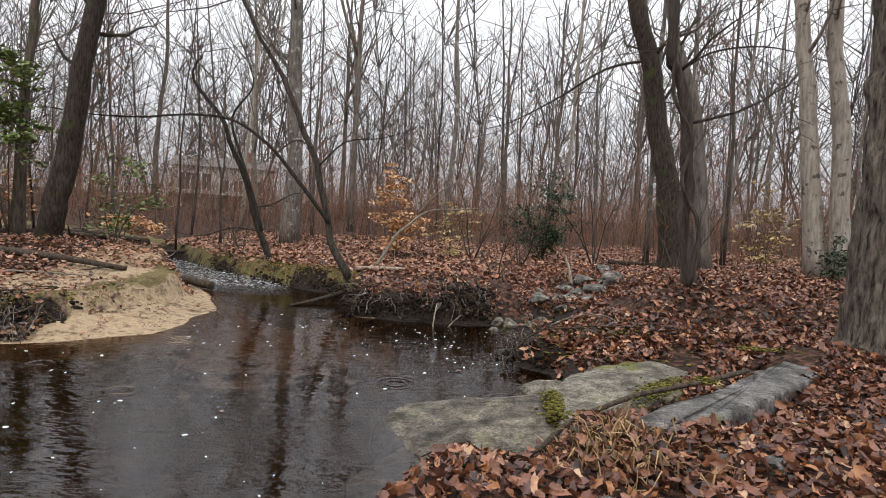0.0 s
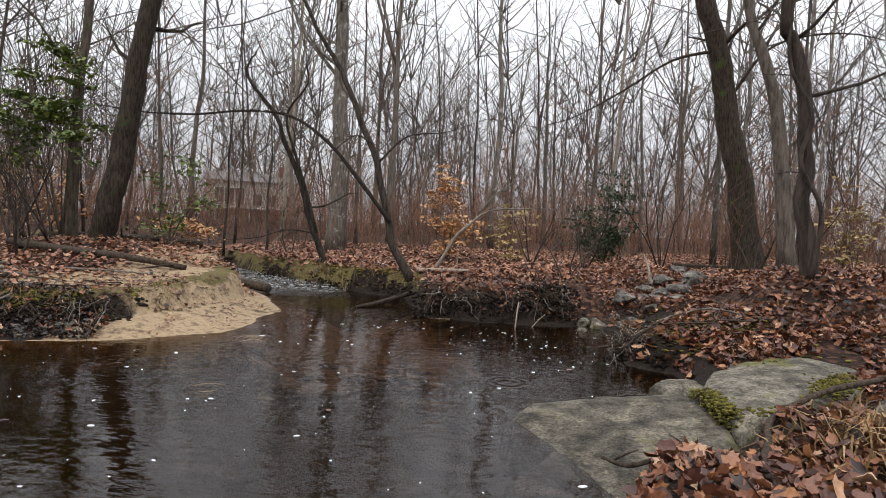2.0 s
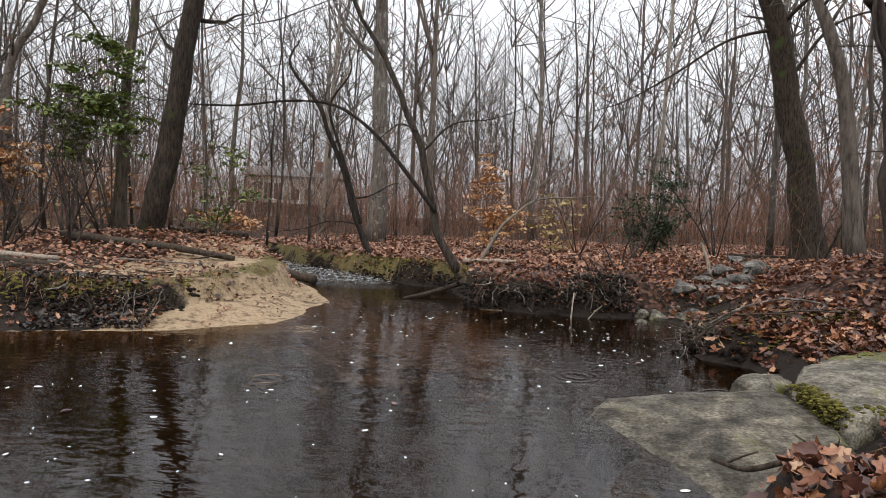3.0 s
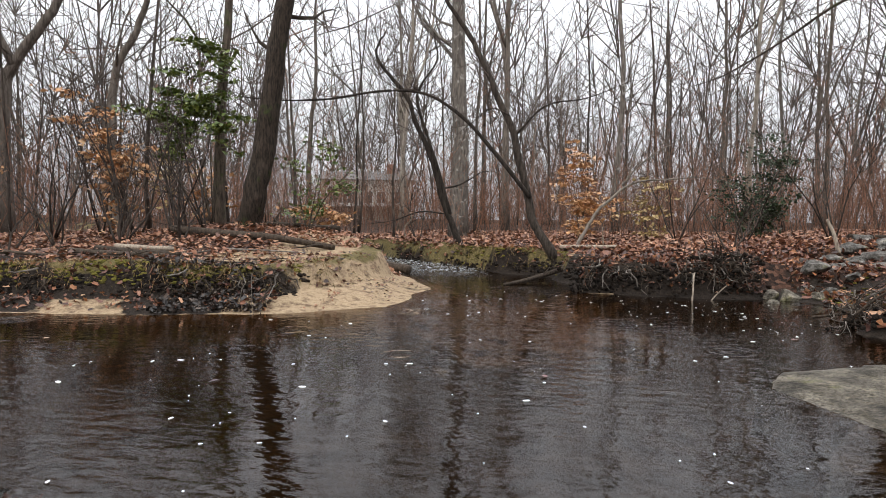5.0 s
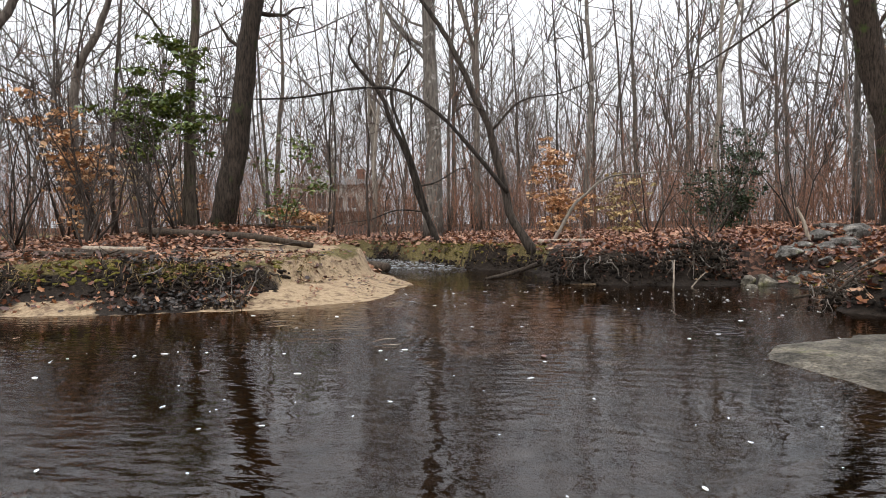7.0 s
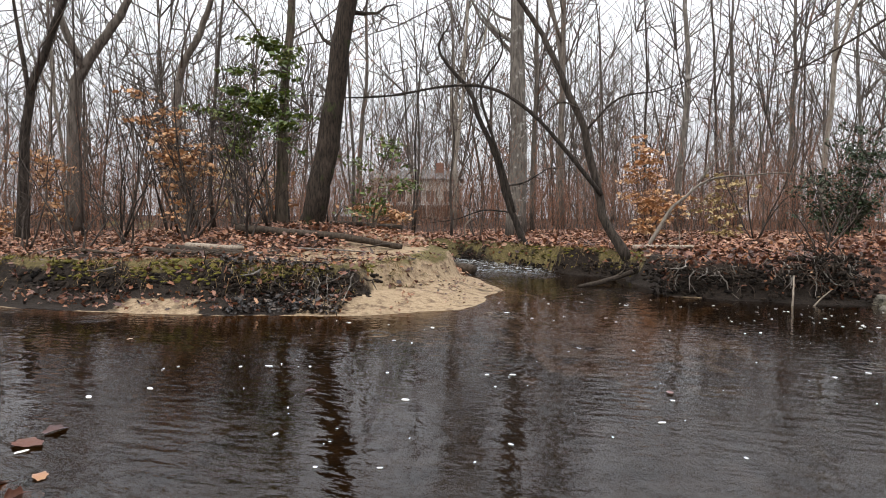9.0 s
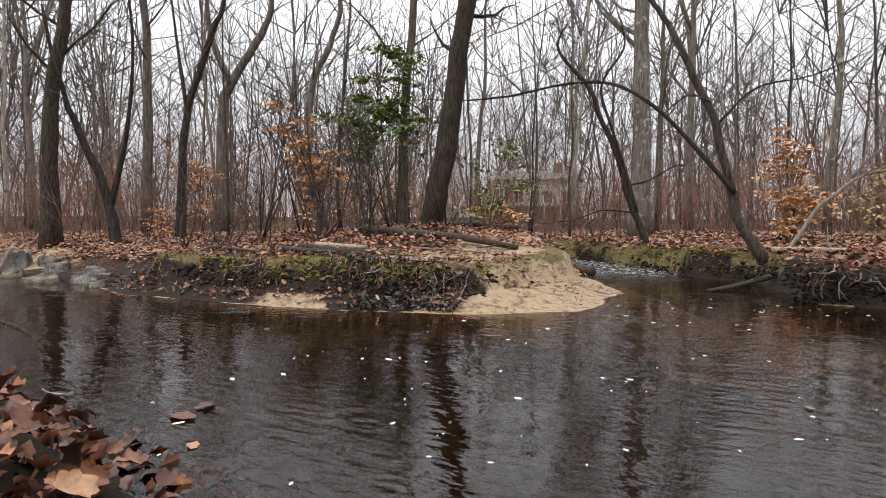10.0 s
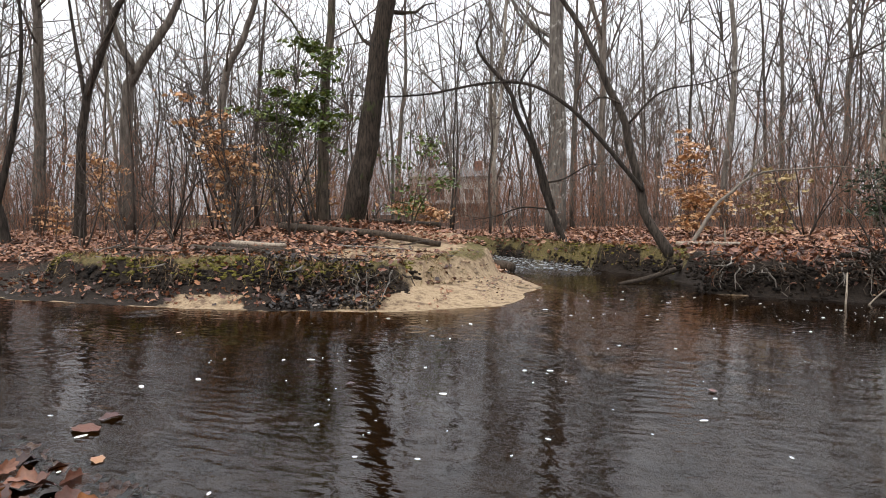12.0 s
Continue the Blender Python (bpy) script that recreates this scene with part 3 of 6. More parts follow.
def frames_at(x, y, z, turn, scale, tilt=None):
    """Matrices that set copies at places, with a turn about z, a scale and a random tilt."""
    n = len(x)
    c, s = np.cos(turn), np.sin(turn)
    m = np.zeros((n, 4, 4))
    m[:, 0, 0], m[:, 0, 1], m[:, 1, 0], m[:, 1, 1], m[:, 2, 2], m[:, 3, 3] = c, -s, s, c, 1, 1
    if tilt is not None:
        a, b = tilt[:, 0], tilt[:, 1]
        rx, ry = np.zeros((n, 4, 4)), np.zeros((n, 4, 4))
        rx[:, 0, 0] = rx[:, 3, 3] = ry[:, 1, 1] = ry[:, 3, 3] = 1
        rx[:, 1, 1], rx[:, 1, 2], rx[:, 2, 1], rx[:, 2, 2] = np.cos(a), -np.sin(a), np.sin(a), np.cos(a)
        ry[:, 0, 0], ry[:, 0, 2], ry[:, 2, 0], ry[:, 2, 2] = np.cos(b), np.sin(b), -np.sin(b), np.cos(b)
        m = m @ rx @ ry
    m[:, :3, :3] *= np.asarray(scale)[:, None, None]
    m[:, 0, 3], m[:, 1, 3], m[:, 2, 3] = x, y, z
    return m


# ---- trees ----
def grow(trunk_pts, trunk_r, limbs, seed, limb_len=(1.5, 4.0), start=0.45, up=0.08, twigs=True, sides=9, spread=0.75, density=1.0, limb_r=0.32, furrow=0.0):
    """Trunk with limbs, and a crown of forking branches and twigs. Returns the two builds."""
    global rng
    keep, rng = rng, np.random.default_rng(seed)
    t, c = Build(), Build()
    if furrow:
        t.furrowed(trunk_pts, trunk_r, 44, 110, furrow, seed, 4.0)
    else:
        t.tube(trunk_pts, trunk_r, sides, 0.06)
    n = len(trunk_pts)
    for k in range(limbs):
        u = start + (1 - start) * ((k + rng.uniform(0, 1)) / limbs)
        i = min(int(u * (n - 1)), n - 2)
        f = u * (n - 1) - i
        p = trunk_pts[i] * (1 - f) + trunk_pts[i + 1] * f
        r = trunk_r[i] * (1 - f) + trunk_r[i + 1] * f
        a = rng.uniform(0, 2 * math.pi)
        d = np.array([math.cos(a) * spread, math.sin(a) * spread, rng.uniform(0.35, 1.0)])
        ln = rng.uniform(*limb_len) * (1.15 - 0.55 * u)
        lp = wander(p, d, ln, 5, 0.2, up)
        lr = np.linspace(max(r * limb_r * rng.uniform(0.6, 1.2), 0.008), 0.005, 6)
        (t if lr[0] > 0.03 else c).tube(lp, lr, 5)
        if not twigs:
            continue
        for _ in range(max(1, int(rng.integers(3, 6) * density))):
            j = rng.integers(1, 6)
            d2 = lp[j] - lp[j - 1]
            d2 = d2 / np.linalg.norm(d2) + rng.normal(0, 0.5, 3)
            sp = wander(lp[j], d2, ln * rng.uniform(0.25, 0.5), 3, 0.26, up)
            c.tube(sp, np.linspace(max(lr[j] * 0.55, 0.01), 0.006, 4), 3)
            for _ in range(int(3 * density)):
                q = rng.integers(1, 4)
                d3 = sp[q] - sp[q - 1]
                d3 = d3 / np.linalg.norm(d3) + rng.normal(0, 0.55, 3)
                tp = wander(sp[q], d3, ln * rng.uniform(0.12, 0.28), 2, 0.3, up)
                c.tube(tp, [0.0075, 0.006, 0.004], 3)
    rng = keep
    return t, c


def flare(pts, r0, r1, root=1.35):
    u = np.linspace(0, 1, len(pts))
    return (r0 + (r1 - r0) * u) * (1 + (root - 1) * np.exp(-u * len(pts) * 0.9))


def upright(height_, lean=(0, 0), steps=12, wob=0.12):
    z = np.linspace(0, 1, steps + 1)
    p = np.stack([lean[0] * height_ * z, lean[1] * height_ * z, height_ * z], -1)
    p[1:, :2] += np.cumsum(rng.normal(0, wob, (steps, 2)), 0) * 0.5
    return p


def wood_tree(seed, hgt, r0, forks, limbs):
    """A forest tree: a wavy trunk that may fork, limbs that sweep up, branches and twigs."""
    global rng
    keep, rng = rng, np.random.default_rng(seed)
    t, c = Build(), Build()
    pts = upright(hgt, rng.uniform(-0.05, 0.05, 2), 12, 0.17)
    leaders = [(pts, flare(pts, r0, 0.03))]
    for k in range(forks):
        j = int(rng.integers(3, 7))
        a = rng.uniform(0, 6.28)
        line = wander(pts[j], (0.42 * math.cos(a), 0.42 * math.sin(a), 1), hgt * (0.92 - j / 12), 8, 0.09, 0.06)
        leaders.append((line, np.linspace(leaders[0][1][j] * 0.72, 0.022, 9)))
    turn = rng.uniform(0, 6.28)
    for n, (line, rad) in enumerate(leaders):
        t.tube(line, rad, 8 if n == 0 else 6, 0.05)
        lo = 0.27 if n == 0 else 0.15
        for k in range(limbs if n == 0 else limbs // 2):
            u = lo + (0.99 - lo) * (k + rng.uniform(0, 0.9)) / (limbs if n == 0 else limbs // 2)
            i = min(int(u * (len(line) - 1)), len(line) - 2)
            f = u * (len(line) - 1) - i
            p, r = line[i] * (1 - f) + line[i + 1] * f, rad[i] * (1 - f) + rad[i + 1] * f
            turn += 2.4 + rng.normal(0, 0.4)
            ln = hgt * rng.uniform(0.12, 0.25) * (1.15 - 0.6 * u)
            lp = wander(p, (math.cos(turn), math.sin(turn), rng.uniform(0.35, 1.1)), ln, 6, 0.17, 0.11)
            lr = np.linspace(max(r * rng.uniform(0.3, 0.5), 0.02), 0.009, 7)
            (t if lr[0] > 0.03 else c).tube(lp, lr, 4)
            for _ in range(4):
                j = int(rng.integers(2, 7))
                d = lp[j] - lp[j - 1]
                sp = wander(lp[j], d / np.linalg.norm(d) + rng.normal(0, 0.48, 3), ln * rng.uniform(0.3, 0.55), 3, 0.2, 0.08)
                c.tube(sp, np.linspace(max(lr[j] * 0.6, 0.011), 0.007, 4), 3)
                for _ in range(2):
                    q = int(rng.integers(1, 4))
                    d = sp[q] - sp[q - 1]
                    c.tube(wander(sp[q], d / np.linalg.norm(d) + rng.normal(0, 0.5, 3), ln * rng.uniform(0.15, 0.3), 2, 0.22, 0.06), [0.009, 0.007, 0.0045], 3)
    rng = keep
    return t, c


# the wood behind: a dozen grown trees, planted again and again
KINDS = []
for k in range(12):
    t, c = wood_tree(100 + k, rng.uniform(17, 25), rng.uniform(0.08, 0.2), (0, 1, 0, 2, 1, 0)[k % 6], 13)
    m = (BARK_FAR, BARK_GREY, BARK_PLUM, BARK_PALE, BARK_FAR, BARK_GREY)[(k * 5 + k // 6) % 6]
    KINDS.append((t.mesh("trunk", m), c.mesh("crown", TWIG)))
SLIM = []
for k in range(6):
    hgt = rng.uniform(8, 14)
    pts = upright(hgt, rng.uniform(-0.08, 0.08, 2), 10, 0.14)
    t, c = grow(pts, flare(pts, rng.uniform(0.035, 0.07), 0.01), 15, 200 + k, (0.9, 2.6), 0.18, 0.06, density=0.9)
    SLIM.append((t.mesh("trunk", (BARK_PLUM, BARK_FAR)[k % 2]), c.mesh("crown", (TWIG, TWIG_RED)[k % 2])))

planted = []


def plant(kind, x, y, turn, scale, label, name="tree", group="bare trees of the wood"):
    tree = thing(name, label, "tree", group, at=(x, y, height(x, y) - 0.12))
    tree.rotation_euler = (0, 0, turn)
    tree.scale = (scale, scale, scale)
    part("trunk", kind[0], None, tree)
    part("crown", kind[1], None, tree)
    planted.append((x, y))


def free(x, y, gap):
    return all((x - a) ** 2 + (y - b) ** 2 > gap * gap for a, b in planted)


tries = 0
while len(planted) < 210 and tries < 6000:
    tries += 1
    ang = rng.uniform(radians(-62), radians(98))
    dist = 14 + 66 * rng.uniform(0, 1) ** 0.75
    x, y = -1.5 + dist * math.sin(-ang), 3 + dist * math.cos(ang)
    if signed(np.array([x]), np.array([y]))[0] < 0.8 or not free(x, y, 1.7):
        continue
    # the open floor beyond the creek stays clear
    if x > -6.5 and x < 5 and y < 23 or x > 5 and y < 19 or (x < -6.5 and y < 14 and x > -13):
        continue
    if abs(ang - math.atan2(20.6, 47)) < 0.07 and dist > 22 and rng.uniform() < 0.55:
        continue
    if rng.uniform() < 0.55:
        plant(KINDS[rng.integers(12)], x, y, rng.uniform(0, 6.28), rng.uniform(0.8, 1.15), "tall bare grey-brown tree of the winter wood")
    else:
        plant(SLIM[rng.integers(6)], x, y, rng.uniform(0, 6.28), rng.uniform(0.7, 1.2), "slim bare young tree of the winter wood", "young_tree")
# young growth behind the leaning oak
for k, (x, y) in enumerate([(-10.9, 15.3), (-9.7, 16.9), (-8.2, 17.6), (-10.3, 18.2), (-12.2, 13.9), (-14.9, 16.0), (-7.4, 19.0)]):
    plant(SLIM[k % 6], x, y, k * 1.7, 0.75 + 0.06 * (k % 5), "slim bare young tree of the winter wood", "young_tree")
# unseen trees added behind the camera, for reflections and to close the wood
for k in range(26):
    ang = rng.uniform(radians(105), radians(290))
    dist = rng.uniform(9, 30)
    plant(KINDS[rng.integers(12)], -1.5 + dist * math.sin(-ang), 1 + dist * math.cos(ang), rng.uniform(0, 6.28), 1.0, "tall bare grey-brown tree of the winter wood")

# undergrowth and far wood: stems past counting
def brush(seed, hgt, side, r, sub):
    global rng
    keep, rng = rng, np.random.default_rng(seed)
    b = Build()
    st = wander((0, 0, -0.05), (rng.normal(0, 0.15), rng.normal(0, 0.15), 1), hgt, 4, 0.09, 0.03)
    # side shoots leave the upper four points
    b.tube(st, np.linspace(r, r * 0.3, 5), 3)
    for _ in range(side):
        j = rng.integers(1, 5)
        bp = wander(st[j], (rng.normal(0, 0.6), rng.normal(0, 0.6), 0.7), hgt * rng.uniform(0.2, 0.42), 1 + sub // 2, 0.15, 0.06)
        b.tube(bp, np.linspace(r * 0.5, r * 0.25, len(bp)), 3)
        for _ in range(sub):
            b.tube(wander(bp[1], (rng.normal(0, 0.7), rng.normal(0, 0.7), 0.7), hgt * rng.uniform(0.1, 0.22), 1, 0.1), [r * 0.32, r * 0.2], 3)
    rng = keep
    return b.arrays()


def thicket(name, label, kinds, n, near, deep, material, scale, keep_clear=True, power=0.8):
    ang = rng.uniform(radians(-62), radians(100), n)
    dist = near + deep * rng.uniform(0, 1, n) ** power
    x, y = -1.5 - dist * np.sin(ang), 3 + dist * np.cos(ang)
    ok = signed(x, y) > 0.6
    if keep_clear:
        ok &= ~((x > -6.5) & (x < 5) & (y < 18.6)) & ~((x >= 5) & (y < 15.8)) & ~((x > -12) & (x <= -6.5) & (y < 13.2))
    x, y = x[ok], y[ok]
    m = frames_at(x, y, heights(x, y), rng.uniform(0, 6.28, len(x)), rng.uniform(*scale, len(x)), rng.normal(0, 0.08, (len(x), 2)))
    b = Build()
    b.scatter(kinds, rng.integers(0, len(kinds), len(x)), m)
    return tagged(part(name, b, material), label, name, kind="stuff")


thicket("undergrowth", "russet tangle of bare brush and saplings", [brush(300 + k, rng.uniform(1.2, 2.6), 6, rng.uniform(0.006, 0.011), 1) for k in range(8)], 4300, 14.5, 38, TWIG_RED, (0.7, 1.3))
thicket("sapling_thicket", "grey thin saplings standing close in the wood", [brush(320 + k, rng.uniform(4, 7.5), 9, rng.uniform(0.012, 0.024), 1) for k in range(8)], 760, 18, 45, TWIG, (0.7, 1.2))
thicket("grey_brush", "grey tangle of bare brush under the trees", [brush(380 + k, rng.uniform(1.6, 3.4), 8, rng.uniform(0.006, 0.012), 0) for k in range(8)], 2200, 15, 26, TWIG, (0.7, 1.3))
thicket("far_brush", "russet-grey brush filling the wood behind", [brush(360 + k, rng.uniform(2.8, 5.6), 8, rng.uniform(0.012, 0.024), 0) for k in range(8)], 2900, 26, 54, TWIG_RED, (0.7, 1.3))
thicket("far_wood", "hazy far wood of bare trunks and branches", [brush(340 + k, rng.uniform(14, 20), 14, rng.uniform(0.07, 0.13), 1) for k in range(8)], 440, 46, 60, BARK_FAR, (0.8, 1.2))


# ---- trees that stand by the creek ----
def tree_at(name, label, base, shape, r0, r1, bark_, seed, limbs=0, start=0.5, branches=(), twig=TWIG, root=1.35, **kw):
    """A tree whose trunk runs through base + the offsets in shape; branches are lists of offsets with two radii."""
    x, y = base
    z = height(x, y)
    tree = thing(name, label, "tree", at=(x, y, z))
    pts = curve_through([(0, 0, -0.15)] + [tuple(s) for s in shape], 5)
    jr = np.random.default_rng(seed + 900)
    k0 = np.linspace(0, 1, len(pts))[:, None]
    pts = pts + np.array([1, 1, 0]) * np.cumsum(jr.normal(0, 0.016 + 0.05 * r0, (len(pts), 3)), 0) * np.minimum(1, 6 * k0)
    rad = flare(pts, r0, r1, root)
    t, c = grow(pts, rad, limbs, seed, start=start, **kw)
    part("trunk", t, bark_, tree)
    for line, ra, rb in branches:
        b = Build()
        bp = curve_through(line, 5)
        b.tube(bp, np.linspace(ra, rb, len(bp)), 6, 0.08)
        r = np.random.default_rng(seed + len(bp))
        for k in range(3, len(bp), 2):
            d = bp[k] - bp[k - 1]
            d = d / np.linalg.norm(d) + r.normal(0, 0.6, 3)
            tp = wander(bp[k], d, r.uniform(0.3, 1.0), 3, 0.2, 0.04)
            b.tube(tp, np.linspace(max(rb * 0.5, 0.006), 0.002, 4), 3)
            d = d + r.normal(0, 0.5, 3)
            b.tube(wander(tp[1], d, r.uniform(0.2, 0.5), 2, 0.2), [0.004, 0.003, 0.002], 3)
        part("branch", b, bark_, tree)
    if c.n:
        part("crown", c, twig, tree)
    planted.append(base)
    return tree


def off(base, pts):
    """Points of the plan as offsets from a trunk's foot on the ground."""
    z = height(*base)
    return [(p[0] - base[0], p[1] - base[1], p[2] - z) for p in pts]


b = (-8.84, 12.75)
tree_at("oak_tree", "tall brown oak leaning over the mossy sandbank", b, [(0.03, 0, 0.3), (0.33, 0.0, 1.4), (0.6, 0.0, 3.15), (0.86, 0.05, 4.95), (1.3, 0.2, 9), (1.6, 0.3, 17)], 0.29, 0.13, BARK_BROWN, 11, 8, 0.55, root=1.5, furrow=0.07)
b = (-10.1, 13.6)
tree_at("mossy_tree", "slim mossy trunk standing behind the leaning oak", b, [(0.05, 0.0, 2.3), (0.16, 0.1, 4.7), (0.5, 0.2, 9), (0.7, 0.2, 14)], 0.14, 0.05, BARK_MOSSY, 12, 8, 0.4)
b = (-2.2, 13.75)
tree_at("leaning_tree", "dark crooked tree leaning out over the creek", b, off(b, [(-2.62, 13.7, 1.25), (-2.98, 13.7, 2.75), (-3.37, 13.7, 3.92), (-3.8, 13.7, 5.02), (-4.3, 13.7, 5.85), (-5.1, 13.7, 7.6)]), 0.1, 0.035, BARK_DARK, 13, 9, 0.45,
        [(off(b, [(-2.74, 13.7, 1.65), (-3.5, 13.6, 2.6), (-4.22, 13.6, 3.38), (-5.05, 13.6, 3.9), (-6.05, 13.6, 3.99), (-7.28, 13.6, 3.86), (-8.4, 13.5, 3.85), (-9.4, 13.4, 3.95)]), 0.055, 0.01),
         (off(b, [(-3.05, 13.7, 3.0), (-2.45, 13.8, 3.6), (-1.6, 13.9, 3.75), (-0.7, 14.0, 4.1)]), 0.026, 0.007),
         (off(b, [(-3.2, 13.7, 3.4), (-3.6, 13.65, 3.55), (-4.0, 13.6, 3.25), (-4.15, 13.6, 3.15)]), 0.02, 0.01)], limb_len=(0.8, 2.2))
b = (-4.42, 14.9)
tree_at("crooked_tree", "dark crooked small tree on the far bank", b, off(b, [(-4.7, 14.85, 1.15), (-5.1, 14.75, 2.3), (-5.5, 14.7, 3.3), (-5.9, 14.6, 4.25), (-6.35, 14.5, 4.8), (-6.5, 14.45, 5.2), (-6.3, 14.4, 5.6)]), 0.085, 0.02, BARK_DARK, 14, 15, 0.35,
        [(off(b, [(-4.72, 14.85, 1.3), (-4.98, 14.8, 2.25), (-5.25, 14.7, 3.15), (-5.5, 14.65, 4.1), (-5.05, 14.75, 4.9), (-5.1, 14.7, 5.4)]), 0.055, 0.012),
         (off(b, [(-5.0, 14.8, 1.9), (-4.5, 14.9, 2.0), (-4.0, 15, 2.3), (-3.8, 15, 2.32)]), 0.025, 0.008),
         (off(b, [(-4.75, 14.85, 1.3), (-5.4, 14.7, 1.35), (-6.0, 14.6, 1.15), (-6.6, 14.5, 1.05)]), 0.02, 0.006)], limb_len=(0.8, 2.0))
b = (-5.75, 21.4)
tree_at("beech_tree", "tall pale grey beech trunk standing in the wood", b, [(0, 0, 4.2), (-0.12, 0, 8.2), (-0.3, 0, 13), (-0.4, 0, 22)], 0.32, 0.12, BARK_GREY, 15, 16, 0.35, limb_len=(3, 6))
b = (-1.83, 15.2)
tree_at("fallen_sapling", "bleached bare sapling leaning low from the far bank", b, off(b, [(-1.45, 15.3, 1.15), (-1.2, 15.35, 1.5), (-0.72, 15.45, 1.96), (-0.3, 15.55, 2.12), (0.25, 15.65, 2.16), (0.95, 15.8, 2.22), (1.5, 15.9, 2.15)]), 0.045, 0.008, BARK_PALE, 16, 5, 0.4,
        [(off(b, [(-0.72, 15.45, 2.0), (-0.36, 15.5, 2.46), (0.15, 15.6, 2.85), (0.5, 15.7, 3.0)]), 0.03, 0.006),
         (off(b, [(-0.6, 15.45, 2.1), (-0.4, 15.4, 2.9), (-0.1, 15.3, 3.3)]), 0.018, 0.005)], root=1.1, limb_len=(0.5, 1.3))
b = (6.95, 17.3)
tree_at("oak_tree", "thick dark wet oak trunk on the leaf mound", b, off(b, [(6.52, 17.3, 3.4), (6.06, 17.3, 5.6), (5.52, 17.3, 7.8), (4.9, 17.2, 11), (4.5, 17.1, 20)]), 0.36, 0.2, BARK_BROWN, 17, 9, 0.45,
        [(off(b, [(5.75, 17.3, 6.9), (4.4, 17.1, 6.5), (3.1, 16.9, 5.6), (1.8, 16.7, 4.8), (1.0, 16.6, 4.5)]), 0.045, 0.01),
         (off(b, [(6.1, 17.3, 5.6), (7.1, 17.2, 7.0), (8.9, 17.1, 7.4), (10.8, 16.9, 7.0)]), 0.05, 0.01)], root=1.5, limb_len=(2, 4), furrow=0.07)
b = (4.08, 9.45)
tree_at("vine_tree", "twisted dark trunk wound with an old vine", b, off(b, [(3.9, 9.45, 2.3), (3.82, 9.45, 3.2), (3.54, 9.45, 4.53), (3.38, 9.45, 5.4), (3.2, 9.45, 12)]), 0.115, 0.07, BARK_PLUM, 18, 8, 0.45,
        [(off(b, [(3.98, 9.3, 1.1), (4.06, 9.28, 2.1), (3.74, 9.32, 2.8), (3.84, 9.3, 3.5), (3.5, 9.34, 4.2), (3.48, 9.34, 5.2)]), 0.035, 0.025)])
b = (6.95, 15.3)
tree_at("grey_tree", "leaning grey-brown trunk behind the mound", b, off(b, [(6.35, 15.3, 5.0), (5.58, 15.3, 7.4), (4.6, 15.3, 12)]), 0.19, 0.07, BARK_FAR, 19, 9, 0.4)
b = (9.6, 14.8)
tree_at("pale_tree", "pale blotched smooth trunk beyond the mound", b, off(b, [(9.05, 14.8, 5.1), (8.5, 14.8, 7.9), (8.2, 14.8, 14)]), 0.24, 0.12, BARK_PALE, 20, 7, 0.5)
b = (9.95, 14.4)
tree_at("pale_tree", "pale blotched smooth trunk beyond the mound", b, off(b, [(9.5, 14.4, 5.1), (9.05, 14.4, 7.8), (8.9, 14.4, 14)]), 0.23, 0.12, BARK_PALE, 21, 7, 0.5)
b = (5.3, 6.85)
tree_at("shaggy_tree", "broad shaggy-barked trunk standing in the leaves", b, [(-0.12, 0, 1.5), (-0.22, 0, 2.8), (-0.3, 0, 4.1), (-0.35, 0.1, 9), (-0.3, 0.2, 17)], 0.37, 0.2, BARK_SHAGGY, 22, 7, 0.6, root=1.5, furrow=0.16)
b = (-16.6, 8.9)
tree_at("creek_tree", "straight brown trunk by the lower creek", b, off(b, [(-16.35, 8.95, 3.5), (-16.0, 9.1, 6), (-15.7, 9.2, 11)]), 0.2, 0.08, BARK_BROWN, 23, 9, 0.4)
b = (-15.55, 9.8)
tree_at("forked_tree", "dark forked tree with mossy foot", b, off(b, [(-15.75, 9.7, 1.55), (-16.2, 9.4, 2.95), (-16.5, 9.2, 4.1), (-16.9, 9.1, 6)]), 0.13, 0.03, BARK_DARK, 24, 8, 0.35,
        [(off(b, [(-15.68, 9.75, 1.4), (-15.5, 9.85, 2.2), (-15.3, 9.95, 3.2), (-15.1, 10, 5), (-15.25, 9.95, 7)]), 0.085, 0.02)])
b = (-15.55, 11.5)
tree_at("dark_tree", "slim dark trunk on the leafy flat", b, off(b, [(-15.42, 11.5, 2.6), (-15.2, 11.5, 3.9), (-14.45, 11.5, 5.7), (-14.1, 11.6, 6.6), (-13.6, 12, 10)]), 0.12, 0.04, BARK_DARK, 25, 10, 0.3,
        [(off(b, [(-15.22, 11.5, 3.9), (-15.4, 11.4, 5.5), (-15.6, 11.3, 7.5)]), 0.06, 0.015)])
b = (-20.3, 17.0)
tree_at("forked_tree", "wavy forked trunk in the wood", b, off(b, [(-20.15, 17, 5), (-19.85, 17.1, 6.1), (-18.8, 17.7, 8), (-18.4, 17.9, 9.3), (-18, 18, 14)]), 0.24, 0.06, BARK_FAR, 26, 9, 0.4,
        [(off(b, [(-19.87, 17.1, 6.1), (-20.4, 16.8, 7.6), (-20.6, 16.7, 9), (-20.4, 16.6, 12)]), 0.15, 0.04)])
b = (-14.3, 15.2)
tree_at("wavy_tree", "slim wavy grey trunk in the wood", b, off(b, [(-14.45, 15.1, 3.4), (-14.3, 15.2, 5.1), (-13.7, 15.5, 6.6), (-13.4, 15.6, 8), (-13.6, 15.6, 12)]), 0.15, 0.04, BARK_FAR, 27, 10, 0.35)


